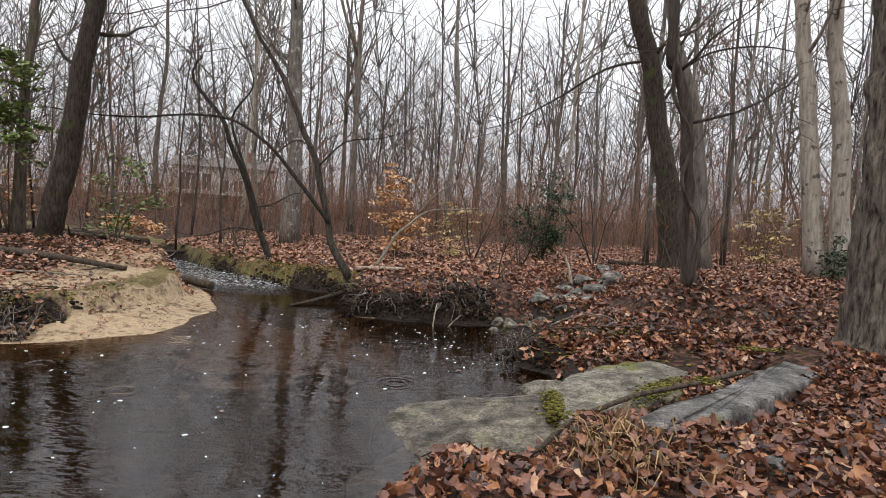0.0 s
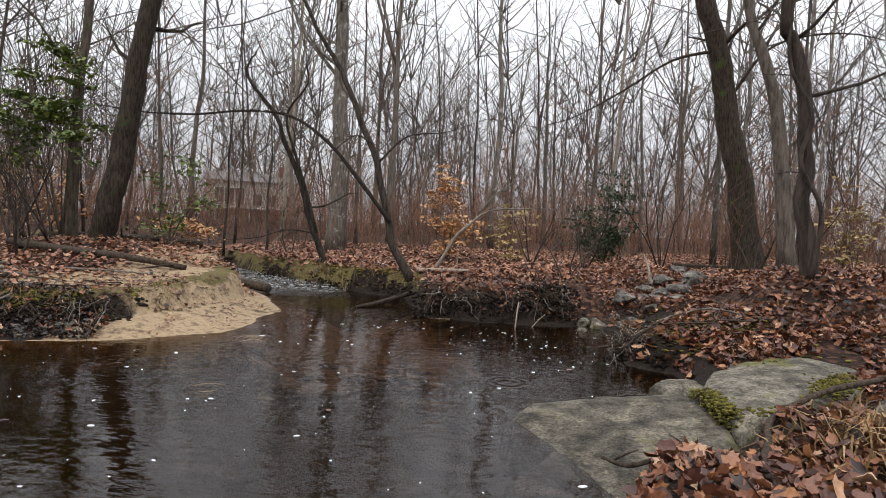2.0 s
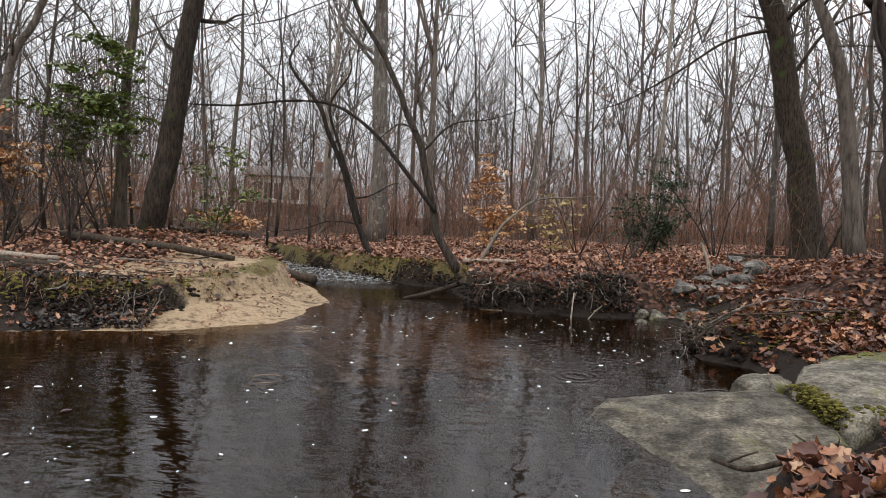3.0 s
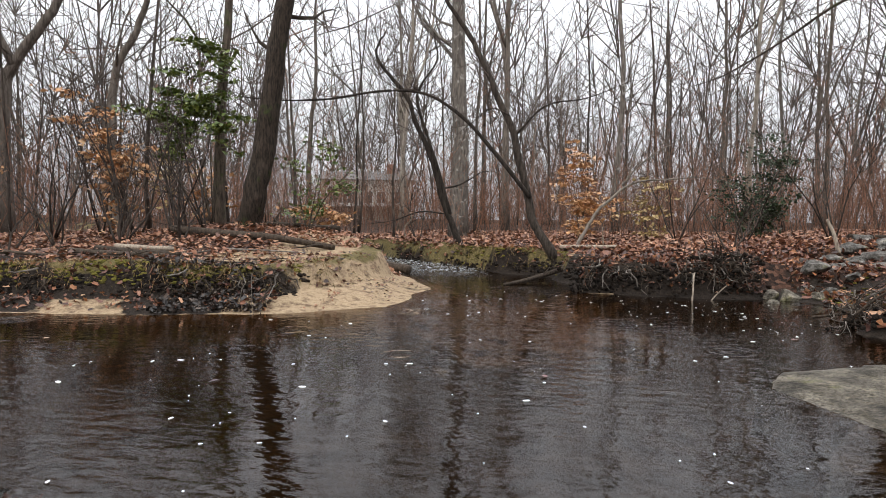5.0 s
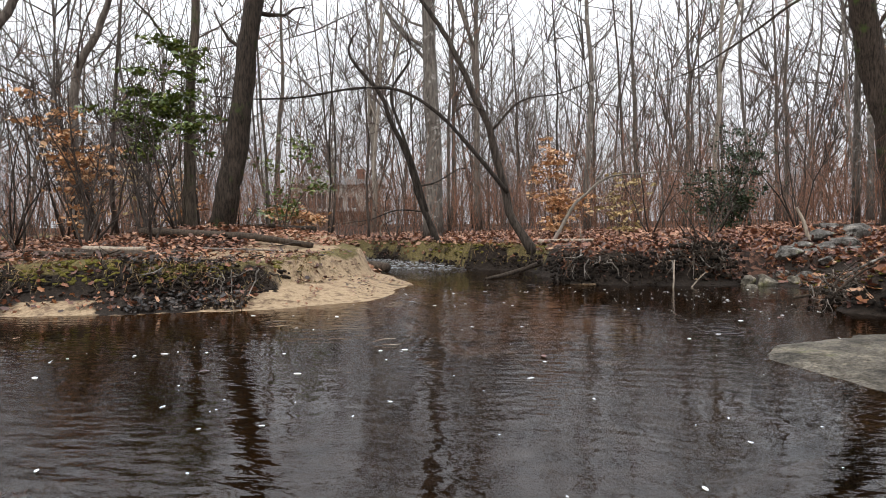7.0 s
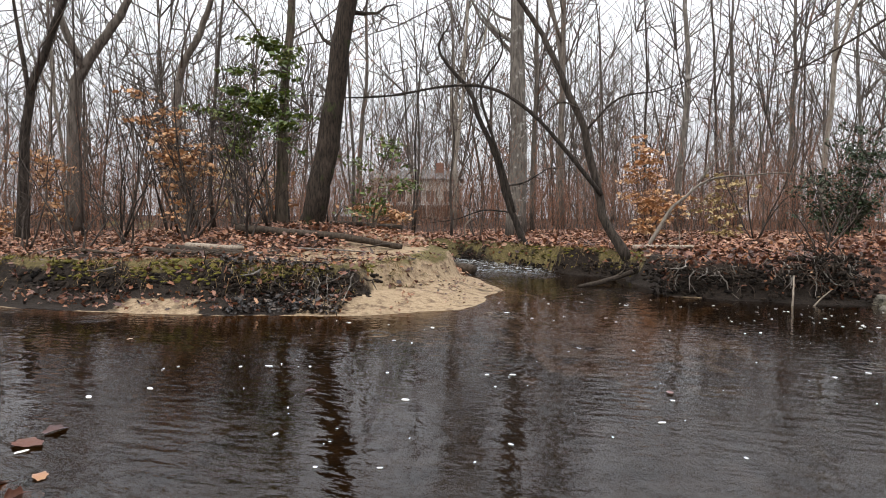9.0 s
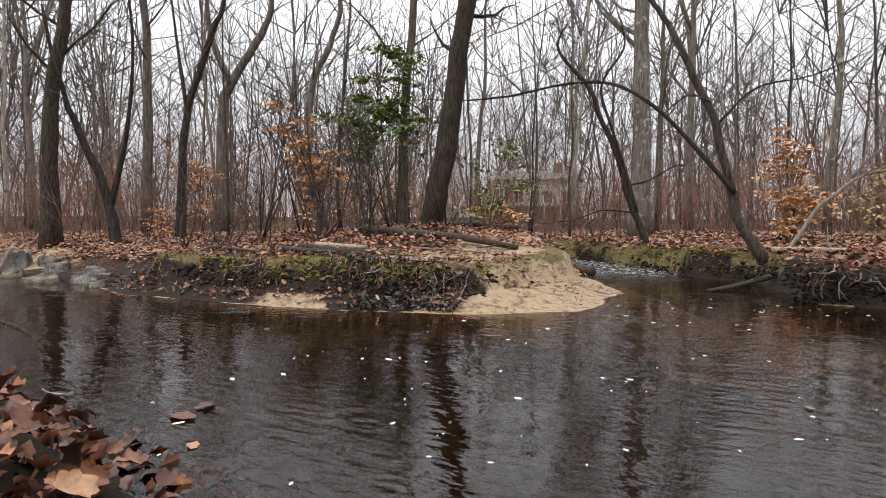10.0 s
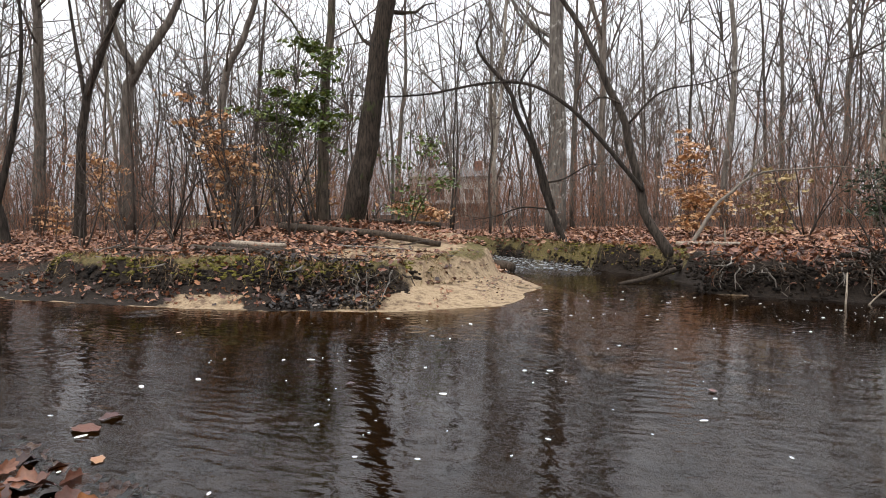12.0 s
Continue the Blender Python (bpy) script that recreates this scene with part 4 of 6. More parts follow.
# ---- leafy shrubs ----
def leaf_shape(kind, seed):
    """One leaf as a small curled fan: lobed (oak), plain (beech) or narrow."""
    r = np.random.default_rng(seed)
    n = {"oak": 12, "lobed": 26}.get(kind, 7)
    a = np.linspace(0, 2 * math.pi, n, endpoint=False)
    if kind == "oak":
        rad = np.where(np.arange(n) % 2, 0.42, 0.55) + r.uniform(-0.08, 0.07, n)
        x, y = rad * 1.2 * np.cos(a), rad * r.uniform(0.5, 0.85) * np.sin(a)
    elif kind == "lobed":
        rad = 0.5 + 0.06 * np.cos(a * 7 + 0.3) + r.uniform(-0.025, 0.025, n)
        x, y = rad * 1.2 * np.cos(a), rad * r.uniform(0.6, 0.85) * np.sin(a)
    else:
        w = 0.45 if kind == "beech" else 0.3
        x, y = 0.5 * np.cos(a), w * 0.5 * np.sin(a) * 1.4
    c1, c2 = r.uniform(0.2, 1.3), r.uniform(-0.9, 1.0)
    z = c1 * y * y * 1.6 + c2 * x * x * 0.8 + (r.uniform(-0.06, 0.06, n) if kind == "oak" else 0) + (0.22 * np.abs(y) + 0.05 * np.sin(3 * a + seed) if kind == "lobed" else 0)
    v = np.vstack([[0, 0, 0], np.stack([x, y, z], -1)])
    f = [(0, i + 1, (i + 1) % n + 1) for i in range(n)]
    return v, f


OAK = [leaf_shape("oak", k) for k in range(10)]
LOBED = [leaf_shape("lobed", 40 + k) for k in range(10)]
BEECH = [leaf_shape("beech", k) for k in range(4)]
PLAIN = [(np.array([[-0.5, -0.3, 0.1], [0.1, -0.35, -0.05], [0.5, 0.1, 0.12], [-0.1, 0.4, 0.0]]), [(0, 1, 2), (0, 2, 3)]), (np.array([[-0.5, 0.0, -0.05], [0.0, -0.35, 0.15], [0.5, 0.0, 0.0], [0.0, 0.35, 0.1]]), [(0, 1, 2), (0, 2, 3)])]


def shrub(name, label, base, tops, leafmat, stem_mat, seed, leaves, size, spread, flat=1.0, cat="shrub", stem=0.02, per=10, low=0.33):
    """Stems that rise to the tops, and clusters of leaves on side twigs near them."""
    global rng
    keep, rng = rng, np.random.default_rng(seed)
    x, y = base
    z0 = height(x, y)
    sh = thing(name, label, cat, at=(x, y, z0))
    fol = Build()
    cx = []
    for tx, ty, tz in tops:
        b = Build()
        line = curve_through([(0, 0, -0.08), (tx * 0.35 + rng.normal(0, 0.06), ty * 0.35, tz * 0.5), (tx, ty, tz)], 4)
        b.tube(line, np.linspace(stem, stem * 0.25, len(line)), 5)
        st = part("stem", b, stem_mat, sh)
        for k in range(per):
            b = Build()
            j = rng.integers(int(len(line) * low), len(line))
            tw = wander(line[j], (rng.normal(0, 1), rng.normal(0, 1), rng.normal(0.15, 0.35)), spread * rng.uniform(0.4, 1), 3, 0.25)
            b.tube(tw, [0.006, 0.005, 0.004, 0.002], 3)
            cx.extend(tw[1:])
            part("twig", b, stem_mat, st)
    cx = np.array(cx)
    pick = cx[rng.integers(0, len(cx), leaves)] + rng.normal(0, 1, (leaves, 3)) * np.array([0.14, 0.14, 0.06 * flat])
    m = frames_at(pick[:, 0], pick[:, 1], pick[:, 2], rng.uniform(0, 6.28, leaves), size * rng.uniform(0.6, 1.25, leaves), rng.normal(0, 0.5, (leaves, 2)))
    fol.scatter(BEECH, rng.integers(0, 4, leaves), m)
    part("foliage", fol, leafmat, sh, smooth=False)
    rng = keep
    return sh


shrub("holly", "green-leaved holly growing up the mossy trunk", (-9.9, 13.1), [(0.1, 0, 4.0), (-1.2, -0.2, 3.1), (-1.6, 0.1, 2.7), (0.5, -0.3, 3.4), (-0.6, 0.1, 3.6)], LEAF_GREEN, BARK_MOSSY, 41, 2200, 0.13, 0.75, 0.6, cat="holly", per=9, low=0.6)
shrub("holly", "low thin holly beside the leaning oak", (-7.6, 13.2), [(0.5, 0, 1.9), (-0.1, 0, 1.5), (1.0, 0.1, 1.4)], LEAF_GREEN, BARK_MOSSY, 42, 420, 0.11, 0.6, cat="holly")
shrub("laurel_bush", "dark evergreen laurel bush among bare saplings", (3.1, 18.3), [(0.1, 0, 2.7), (-0.6, 0, 1.9), (0.9, 0, 2.1), (0.4, 0.2, 2.4), (-1.2, 0, 1.2), (0.9, 0.2, 1.2)], LEAF_DARK, BARK_DARK, 43, 2600, 0.1, 0.6, cat="bush", per=14)
shrub("laurel_bush", "small dark evergreen bush under the pale trees", (9.0, 13.4), [(0, 0, 1.0), (0.4, 0, 0.7)], LEAF_DARK, BARK_DARK, 44, 500, 0.09, 0.4, cat="bush")
for k, (bx, by, tops, n, mat_, lab) in enumerate([
        (-11.3, 12.0, [(-0.15, 0, 1.9), (-0.6, -0.2, 2.9), (-0.95, -0.3, 3.5), (0.2, 0, 2.3), (-1.4, 0, 3.0)], 850, LEAF_ORANGE, "young beech still holding orange leaves"),
        (-1.6, 18.6, [(-0.3, 0, 2.6), (0.3, 0, 2.2), (0.1, 0, 1.5), (-0.6, 0.2, 1.9), (0.7, 0, 1.3)], 1100, LEAF_ORANGE, "bushy young beech with pale orange leaves"),
        (-8.5, 15.2, [(0.5, 0, 0.8), (-0.3, 0, 0.9), (0.9, 0.1, 0.6)], 420, LEAF_ORANGE, "low beech sprays with bright orange leaves"),
        (-16.8, 13.2, [(-0.3, 0, 2.2), (0.3, 0, 1.9)], 330, LEAF_ORANGE, "thin beech sapling with orange leaves"),
        (-18.5, 13, [(0, 0, 0.9), (0.5, 0, 0.7)], 200, LEAF_ORANGE, "thin beech sapling with orange leaves"),
        (-11.0, 14.5, [(0, 0, 1.2), (0.4, 0, 1.6)], 220, LEAF_ORANGE, "thin beech sapling with orange leaves"),
        (0.2, 18.4, [(0.2, 0, 1.7), (-0.2, 0, 1.3)], 300, LEAF_YELLOW, "sapling with pale straw-coloured leaves"),
        (9.6, 17.5, [(0.1, 0, 2.1), (-0.5, 0, 1.6), (0.6, 0, 1.5)], 420, LEAF_YELLOW, "sapling with pale straw-coloured leaves"),
        (-14.3, 17.5, [(0.1, 0, 2.5), (-0.5, 0, 2)], 200, LEAF_YELLOW, "sapling with pale straw-coloured leaves")]):
    shrub("beech_sapling", lab, (bx, by), tops, mat_, TWIG, 50 + k, int(n * 1.25), 0.125, 0.8, 0.35, cat="sapling", stem=0.014, per=8)


def bare_shrub(base, n, hgt, seed, label):
    global rng
    keep, rng = rng, np.random.default_rng(seed)
    sh = thing("bare_shrub", label, "shrub", "bare shrubs on the bank", at=(*base, height(*base)))
    for k in range(n):
        b = Build()
        a = rng.uniform(0, 6.28)
        st = wander((0.05 * math.cos(a), 0.05 * math.sin(a), -0.05), (math.cos(a) * 0.45, math.sin(a) * 0.45, 1), hgt * rng.uniform(0.6, 1.1), 6, 0.12, 0.04)
        b.tube(st, np.linspace(0.024, 0.005, 7), 5)
        for _ in range(7):
            j = rng.integers(2, 7)
            tw = wander(st[j], (rng.normal(0, 0.6), rng.normal(0, 0.6), 0.6), hgt * rng.uniform(0.15, 0.4), 3, 0.2, 0.03)
            b.tube(tw, [0.009, 0.007, 0.005, 0.003], 3)
            b.tube(wander(tw[1], (rng.normal(0, 0.7), rng.normal(0, 0.7), 0.5), hgt * 0.15, 2, 0.2), [0.005, 0.004, 0.002], 3)
        part("stem", b, BARK_PLUM, sh)
    rng = keep


for k, (bx, by, n, hg) in enumerate([(-9.6, 11.4, 5, 2.6), (-10.6, 11.0, 4, 2.2), (-10.2, 12.6, 4, 3.2), (-12.2, 11.2, 3, 2.8), (-12.6, 12.8, 3, 3.5), (-8.9, 10.6, 3, 1.6), (1.3, 14.0, 3, 1.2), (2.2, 16.4, 4, 2.4), (-6.2, 17.6, 3, 1.8), (6.6, 16.3, 4, 2.5), (11.5, 16.5, 4, 3.0), (-13.8, 10.2, 3, 2.2), (-10.9, 11.9, 6, 3.6), (-11.8, 12.3, 5, 4.2), (-9.3, 12.0, 4, 2.4), (-13.4, 12.2, 5, 3.8), (-10.0, 10.4, 4, 1.9), (-12.0, 9.9, 4, 2.0), (4.6, 17.6, 5, 3.4), (0.9, 17.5, 4, 2.6)]):
    bare_shrub((bx, by), n, hg, 70 + k, "bare many-stemmed shrub rising from fallen leaves")


# ---- rocks ----
STONE_DARK = stone_mat("stone_dark", (0.06, 0.056, 0.05), (0.23, 0.215, 0.195), 0.15)
def rock(name, label, outline, top, tilt, material, seed, rough=0.03, foot=-0.35, flare_=1.05, group="", dome=0.06, soft_=True):
    """A weathered slab or boulder: outline in plan, top height at its middle, tilt in x and y."""
    r = np.random.default_rng(seed)
    o = np.array(outline, float)
    c = o.mean(0)
    ring = []
    for a, b in zip(o, np.roll(o, -1, 0)):
        ring.extend(a + (b - a) * u for u in np.linspace(0, 1, 9)[:-1])
    ring = np.array(ring) - c
    n = len(ring)
    size = np.abs(ring).max()
    ring += r.normal(0, 0.012 * size, ring.shape)
    verts, levels = [], [(flare_ * 1.02, None), (flare_, -0.16), (1.0, -0.045), (0.965, -0.008), (0.85, 0.0), (0.7, 0), (0.52, 0), (0.34, 0), (0.16, 0)]
    for s, dz in levels:
        p = ring * s
        zz = top + tilt[0] * p[:, 0] + tilt[1] * p[:, 1] + dome * (1 - s * s) + rough * wobble(p[:, 0] + c[0], p[:, 1] + c[1], 3.2 / max(size, 0.2), seed) + rough * 0.35 * wobble(p[:, 0], p[:, 1], 14 / max(size, 0.3), seed + 1)
        zz = np.full(n, foot) if dz is None else zz + dz * min(1, size * 1.6)
        verts.append(np.column_stack([p, zz]))
    v = np.vstack(verts + [[[0, 0, top + dome]]])
    k = len(levels)
    f = [(i * n + j, i * n + (j + 1) % n, (i + 1) * n + (j + 1) % n, (i + 1) * n + j) for i in range(k - 1) for j in range(n)]
    f += [((k - 1) * n + j, (k - 1) * n + (j + 1) % n, k * n) for j in range(n)]
    b = Build()
    b.add(v, f)
    ob = new(name, b.mesh(name, material, soft_))
    ob.location = (c[0], c[1], 0)
    return tagged(ob, label, "rock", group)


rock("rock_slab", "broad flat grey-brown slab sloping into the pool", [(-0.57, 5.7), (-0.32, 6.15), (0.33, 6.3), (1.12, 6.32), (1.25, 5.7), (1.1, 5.05), (0.6, 4.5), (0.0, 4.2), (-0.3, 4.95)], 0.07, (0.1, 0.02), STONE_SLAB, 1, 0.016, dome=0.02)
rock("rock_slab", "drowned lower slab under the pool's edge", [(-0.3, 5.05), (0.12, 4.5), (0.25, 4.1), (-0.2, 3.8), (-0.6, 4.0), (-0.65, 4.5)], -0.02, (0.08, 0.0), STONE_SLAB, 6, 0.016, dome=0.01)
rock("mossy_rock", "pale weathered rock with yellow-green moss", [(1.16, 5.5), (1.26, 6.1), (1.55, 6.7), (2.12, 7.1), (3.0, 7.45), (3.35, 7.2), (3.2, 6.7), (2.5, 5.98), (2.05, 5.66), (1.3, 5.28)], 0.31, (0.055, 0.03), STONE_PALE, 2, 0.022)
rock("rock_slab", "long tilted bluish-grey slab half under leaves", [(1.5, 4.5), (2.41, 5.15), (3.3, 6.0), (4.15, 6.75), (4.5, 6.85), (4.42, 6.35), (2.96, 5.1), (1.75, 4.1)], 0.6, (0.05, -0.02), STONE_GREY, 3, 0.002, dome=0.015)
rock("flat_rock", "small flat pale rock at the water's edge", [(0.95, 6.7), (1.25, 7.2), (1.6, 7.15), (1.6, 6.85), (1.25, 6.55)], 0.07, (0, 0), STONE_PALE, 4, 0.02)

def stone(x, y, sx, sy, sz, seed, material, label, turn=0.0, z=None, group="stones at the gully mouth"):
    r = np.random.default_rng(seed)
    bm = bmesh.new()
    bmesh.ops.create_icosphere(bm, subdivisions=3, radius=1)
    cuts = [(Vector(r.normal(0, 1, 3)).normalized(), r.uniform(0.45, 0.8)) for _ in range(9)]
    for v in bm.verts:
        for nrm, d in cuts:
            h = v.co.dot(nrm) - d
            if h > 0:
                v.co -= nrm * h * 0.97
        v.co += v.co * (0.1 * noise.noise(v.co * 2.5 + Vector((seed, 0, 0))) + 0.05 * noise.noise(v.co * 7 + Vector((0, seed, 0))))
        v.co = Vector((v.co.x * sx, v.co.y * sy, v.co.z * sz))
    me = bpy.data.meshes.new("stone")
    bm.to_mesh(me)
    bm.free()
    me.materials.append(material)
    ob = new("stone", me)
    ob.location = (x, y, (height(x, y) if z is None else z) + sz * 0.35)
    ob.rotation_euler = (0, 0, turn)
    return tagged(ob, label, "stone", group)


for k, (x, y, a, b_, c, t) in enumerate([(1.0, 10.45, 0.11, 0.1, 0.13, 0.2), (1.33, 10.8, 0.17, 0.14, 0.15, -0.5), (1.72, 10.75, 0.14, 0.11, 0.1, 0.4), (1.12, 10.95, 0.17, 0.13, 0.12, 0.9), (2.0, 11.7, 0.25, 0.2, 0.16, 0.1), (2.5, 12.0, 0.2, 0.16, 0.1, 1), (2.7, 12.2, 0.28, 0.2, 0.12, 0.5), (3.0, 12.6, 0.28, 0.22, 0.13, 2), (3.5, 12.9, 0.34, 0.26, 0.15, 0.3), (3.8, 13.3, 0.3, 0.26, 0.18, 1.2), (3.3, 13.5, 0.34, 0.25, 0.14, 0.8), (2.8, 13.1, 0.25, 0.2, 0.12, 0.2), (4.1, 13.8, 0.34, 0.26, 0.18, 2.2), (2.4, 11.3, 0.22, 0.16, 0.1, 1.1), (1.95, 10.95, 0.16, 0.12, 0.09, 0.4), (3.1, 11.9, 0.26, 0.2, 0.11, 2.6), (2.2, 12.7, 0.22, 0.15, 0.1, 0.6), (1.7, 11.3, 0.16, 0.12, 0.09, 0.1), (4.3, 15.4, 0.3, 0.25, 0.2, 0.1)]):
    stone(x, y, a, b_, c, 500 + k, (STONE_PALE, STONE_DARK)[k > 3], "pale grey stone lying at the gully mouth" if k < 5 else "grey stone in the dry leafy gully", t)
for k, (x, y, size, top, tx, ty) in enumerate([(-16.0, 7.75, 0.75, 0.38, 0.35, 0.1), (-15.2, 8.1, 0.4, 0.36, -0.15, 0.2), (-14.2, 7.75, 0.42, 0.3, 0.1, 0.25), (-13.5, 7.05, 0.62, 0.12, 0.03, 0.1), (-12.6, 7.3, 0.4, 0.14, -0.1, 0.15), (-14.8, 7.2, 0.45, 0.14, 0.1, 0.1), (-17.4, 8.0, 0.6, 0.34, -0.2, 0.1), (-11.9, 7.1, 0.3, 0.1, 0.1, 0.1), (-13.0, 7.75, 0.35, 0.24, -0.2, 0.1)]):
    size, top = 0.78 * size, 0.78 * top
    rr = np.random.default_rng(540 + k)
    ring_ = [(x + size * rr.uniform(0.75, 1.1) * math.cos(q), y + 0.6 * size * rr.uniform(0.75, 1.1) * math.sin(q)) for q in np.linspace(0, 6.28, 7)[:-1] + rr.uniform(0, 1)]
    rock("boulder", "weathered boulder where the creek runs out", ring_, top, (tx, ty), (STONE_DARK, STONE_SLAB)[k % 2], 540 + k, 0.04, group="boulders where the creek runs out", dome=0.03)
for k, (x, y, a, b_, c, t) in enumerate([(2.2, 3.6, 0.16, 0.1, 0.08, 0.5), (2.45, 4.3, 0.22, 0.08, 0.06, 0.6), (1.0, 3.1, 0.14, 0.1, 0.07, 0.3), (1.5, 3.0, 0.2, 0.12, 0.1, 0.2), (0.8, 4.6, 0.3, 0.18, 0.14, 0.4), (1.6, 2.6, 0.14, 0.12, 0.08, 1)]):
    stone(x, y, a, b_, c, 560 + k, STONE_GREY, "dark wet stone half hidden by fallen leaves", t, None, "stones among the leaves")


# ---- fallen wood and roots ----
def log(name, label, pts, r0, r1, material, seed, stubs=2, group=""):
    b = Build()
    line = curve_through(pts, 5)
    b.tube(line, np.linspace(r0, r1, len(line)), 8, 0.1)
    r = np.random.default_rng(seed)
    ob = thing(name, label, "log" if r0 > 0.04 else "branch", group, at=tuple(pts[0]))
    b.v = [v - np.array(pts[0]) for v in b.v]
    part("log_body" if r0 > 0.04 else "stick", b, material, ob)
    for _ in range(stubs):
        s = Build()
        k = r.integers(1, len(line) - 1)
        d = r.normal(0, 1, 3)
        d[2] = abs(d[2]) * 0.6
        s.tube(wander(line[k] - np.array(pts[0]), d, r.uniform(4, 10) * r0, 3, 0.2), np.linspace(r0 * 0.35, 0.004, 4), 5)
        part("twig", s, material, ob)
    return ob


def on(x, y, up=0.0):
    return (x, y, height(x, y) + up)


log("fallen_branch", "dark branch lying out over the pool", [(-1.55, 13.6, 0.35), (-2.2, 12.7, 0.17), (-2.7, 12.0, 0.06), (-3.05, 11.6, 0.01)], 0.06, 0.03, WOOD_WET, 1, 1)
log("log", "bleached log lying on the far bank", [on(-2.1, 14.0, 0.06), on(-1.6, 14.15, 0.07), on(-0.9, 14.3, 0.06)], 0.06, 0.04, WOOD_BLEACHED, 2, 1)
log("log", "long dark log lying on the far leaf floor", [on(5.2, 18.2, 0.1), on(6.4, 18.0, 0.1), on(8.2, 17.8, 0.1)], 0.09, 0.07, WOOD_WET, 3, 2)
log("log", "mossy log lying at the leaning oak's foot", [on(-9.6, 11.3, 0.1), on(-8.2, 10.75, 0.1), on(-7.0, 10.6, 0.12), on(-6.0, 10.9, 0.03)], 0.085, 0.05, WOOD_WET, 4, 4)
log("log", "dark log lying on the sandbank", [on(-9.6, 8.9, 0.07), on(-8.6, 8.6, 0.08), on(-7.4, 8.3, 0.04)], 0.05, 0.03, WOOD_WET, 5, 1)
log("log", "long weathered pole lying on the sandbank", [on(-9.4, 9.2, 0.1), on(-8.4, 8.9, 0.1), on(-7.5, 8.7, 0.06)], 0.06, 0.045, WOOD_WET, 6, 0)
log("log", "long weathered pole lying on the sandbank", [on(-9.3, 9.5, 0.1), on(-8.0, 9.2, 0.1)], 0.05, 0.035, WOOD_BLEACHED, 7, 0)
for k, (p, q, r0, m) in enumerate([((-12.5, 19.0), (-8.6, 15.2), 0.11, WOOD_BLEACHED), ((-11.6, 18.9), (-7.6, 16.2), 0.08, WOOD_BLEACHED), ((-10.6, 15.6), (-7.2, 14.0), 0.12, WOOD_WET), ((-11.2, 14.2), (-8.0, 13.6), 0.1, WOOD_WET), ((-9.8, 17.8), (-6.4, 17.0), 0.07, WOOD_WET)]):
    mid = ((p[0] + q[0]) / 2, (p[1] + q[1]) / 2)
    zs = [max(height(*p), 0.1), max(height(*mid), 0.25), max(height(*q), 0.1)]
    log("log", "fallen trunk lying across the upper creek", [(p[0], p[1], zs[0] + 0.15), (mid[0], mid[1], zs[1] + 0.12), (q[0], q[1], zs[2] + 0.1)], r0, r0 * 0.6, m, 20 + k, 3, "fallen trunks across the upper creek")
log("log", "dark wet log end lying in the riffle", [(-6.4, 13.3, 0.2), (-5.8, 13.2, 0.16), (-5.2, 13.0, 0.1)], 0.1, 0.1, WOOD_WET, 30, 0)
log("bare_root", "thick dark root lying across the leaves and rock", [(3.24, 5.92, 0.66), (2.56, 5.66, 0.56), (1.96, 5.4, 0.5), (1.6, 5.2, 0.44), (1.14, 4.74, 0.42), (0.82, 4.15, 0.45), (0.6, 3.76, 0.5), (0.45, 3.3, 0.48)], 0.026, 0.022, WOOD_WET, 31, 0)
log("bare_root", "dark forked root creeping over leaves to the slab", [(0.55, 3.85, 0.5), (0.25, 4.0, 0.42), (0.0, 4.05, 0.32), (-0.12, 4.2, 0.3)], 0.022, 0.01, WOOD_WET, 32, 2)
log("dead_stick", "bleached stick standing out of the pool", [(-0.12, 10.4, -0.15), (-0.1, 10.45, 0.15), (-0.06, 10.6, 0.4)], 0.015, 0.01, WOOD_BLEACHED, 33, 0)
log("dead_stick", "bleached stick standing out of the pool", [(0.1, 10.5, -0.1), (0.25, 10.55, 0.08), (0.4, 10.6, 0.22)], 0.012, 0.008, WOOD_BLEACHED, 34, 0)
log("dead_stick", "pale crooked stick on the far creek bank", [on(-6.3, 16.6, 0), on(-6.35, 16.6, 0.35), on(-6.15, 16.6, 0.6), on(-6.2, 16.6, 0.8)], 0.022, 0.012, WOOD_BLEACHED, 35, 1)
for k, pts in enumerate([[(1.2, 8.6, 0.05), (1.6, 8.5, 0.18), (2.1, 8.2, 0.28), (2.6, 8.0, 0.45)], [(1.9, 7.9, 0.2), (2.3, 8.4, 0.42), (2.6, 8.8, 0.75)], [(1.4, 8.9, 0.15), (1.9, 9.0, 0.42), (2.3, 8.7, 0.5), (2.5, 8.2, 0.4), (2.3, 7.9, 0.3)], [(1.1, 8.3, 0.08), (1.5, 8.25, 0.15), (2.2, 8.1, 0.32)], [(0.9, 8.8, -0.02), (1.3, 8.6, 0.1), (1.7, 8.7, 0.2)]]):
    pts = [(p[0], p[1], max(p[2] + 0.08, height(p[0], p[1]) + 0.04 + 0.05 * q)) for q, p in enumerate(pts)]
    log("fallen_branch", "bare grey-brown branch in the bank tangle", pts, 0.017, 0.008, (WOOD_WET, WOOD_WET, BARK_GREY)[k % 3], 40 + k, 4, "branches in the bank tangle")
log("dead_stick", "grey bare stick poking out of the leaf pile", [(-5.9, 2.75, 0.2), (-5.75, 2.85, 0.55), (-5.85, 2.95, 0.75), (-5.7, 3.0, 1.0)], 0.016, 0.012, WOOD_BLEACHED, 50, 1)
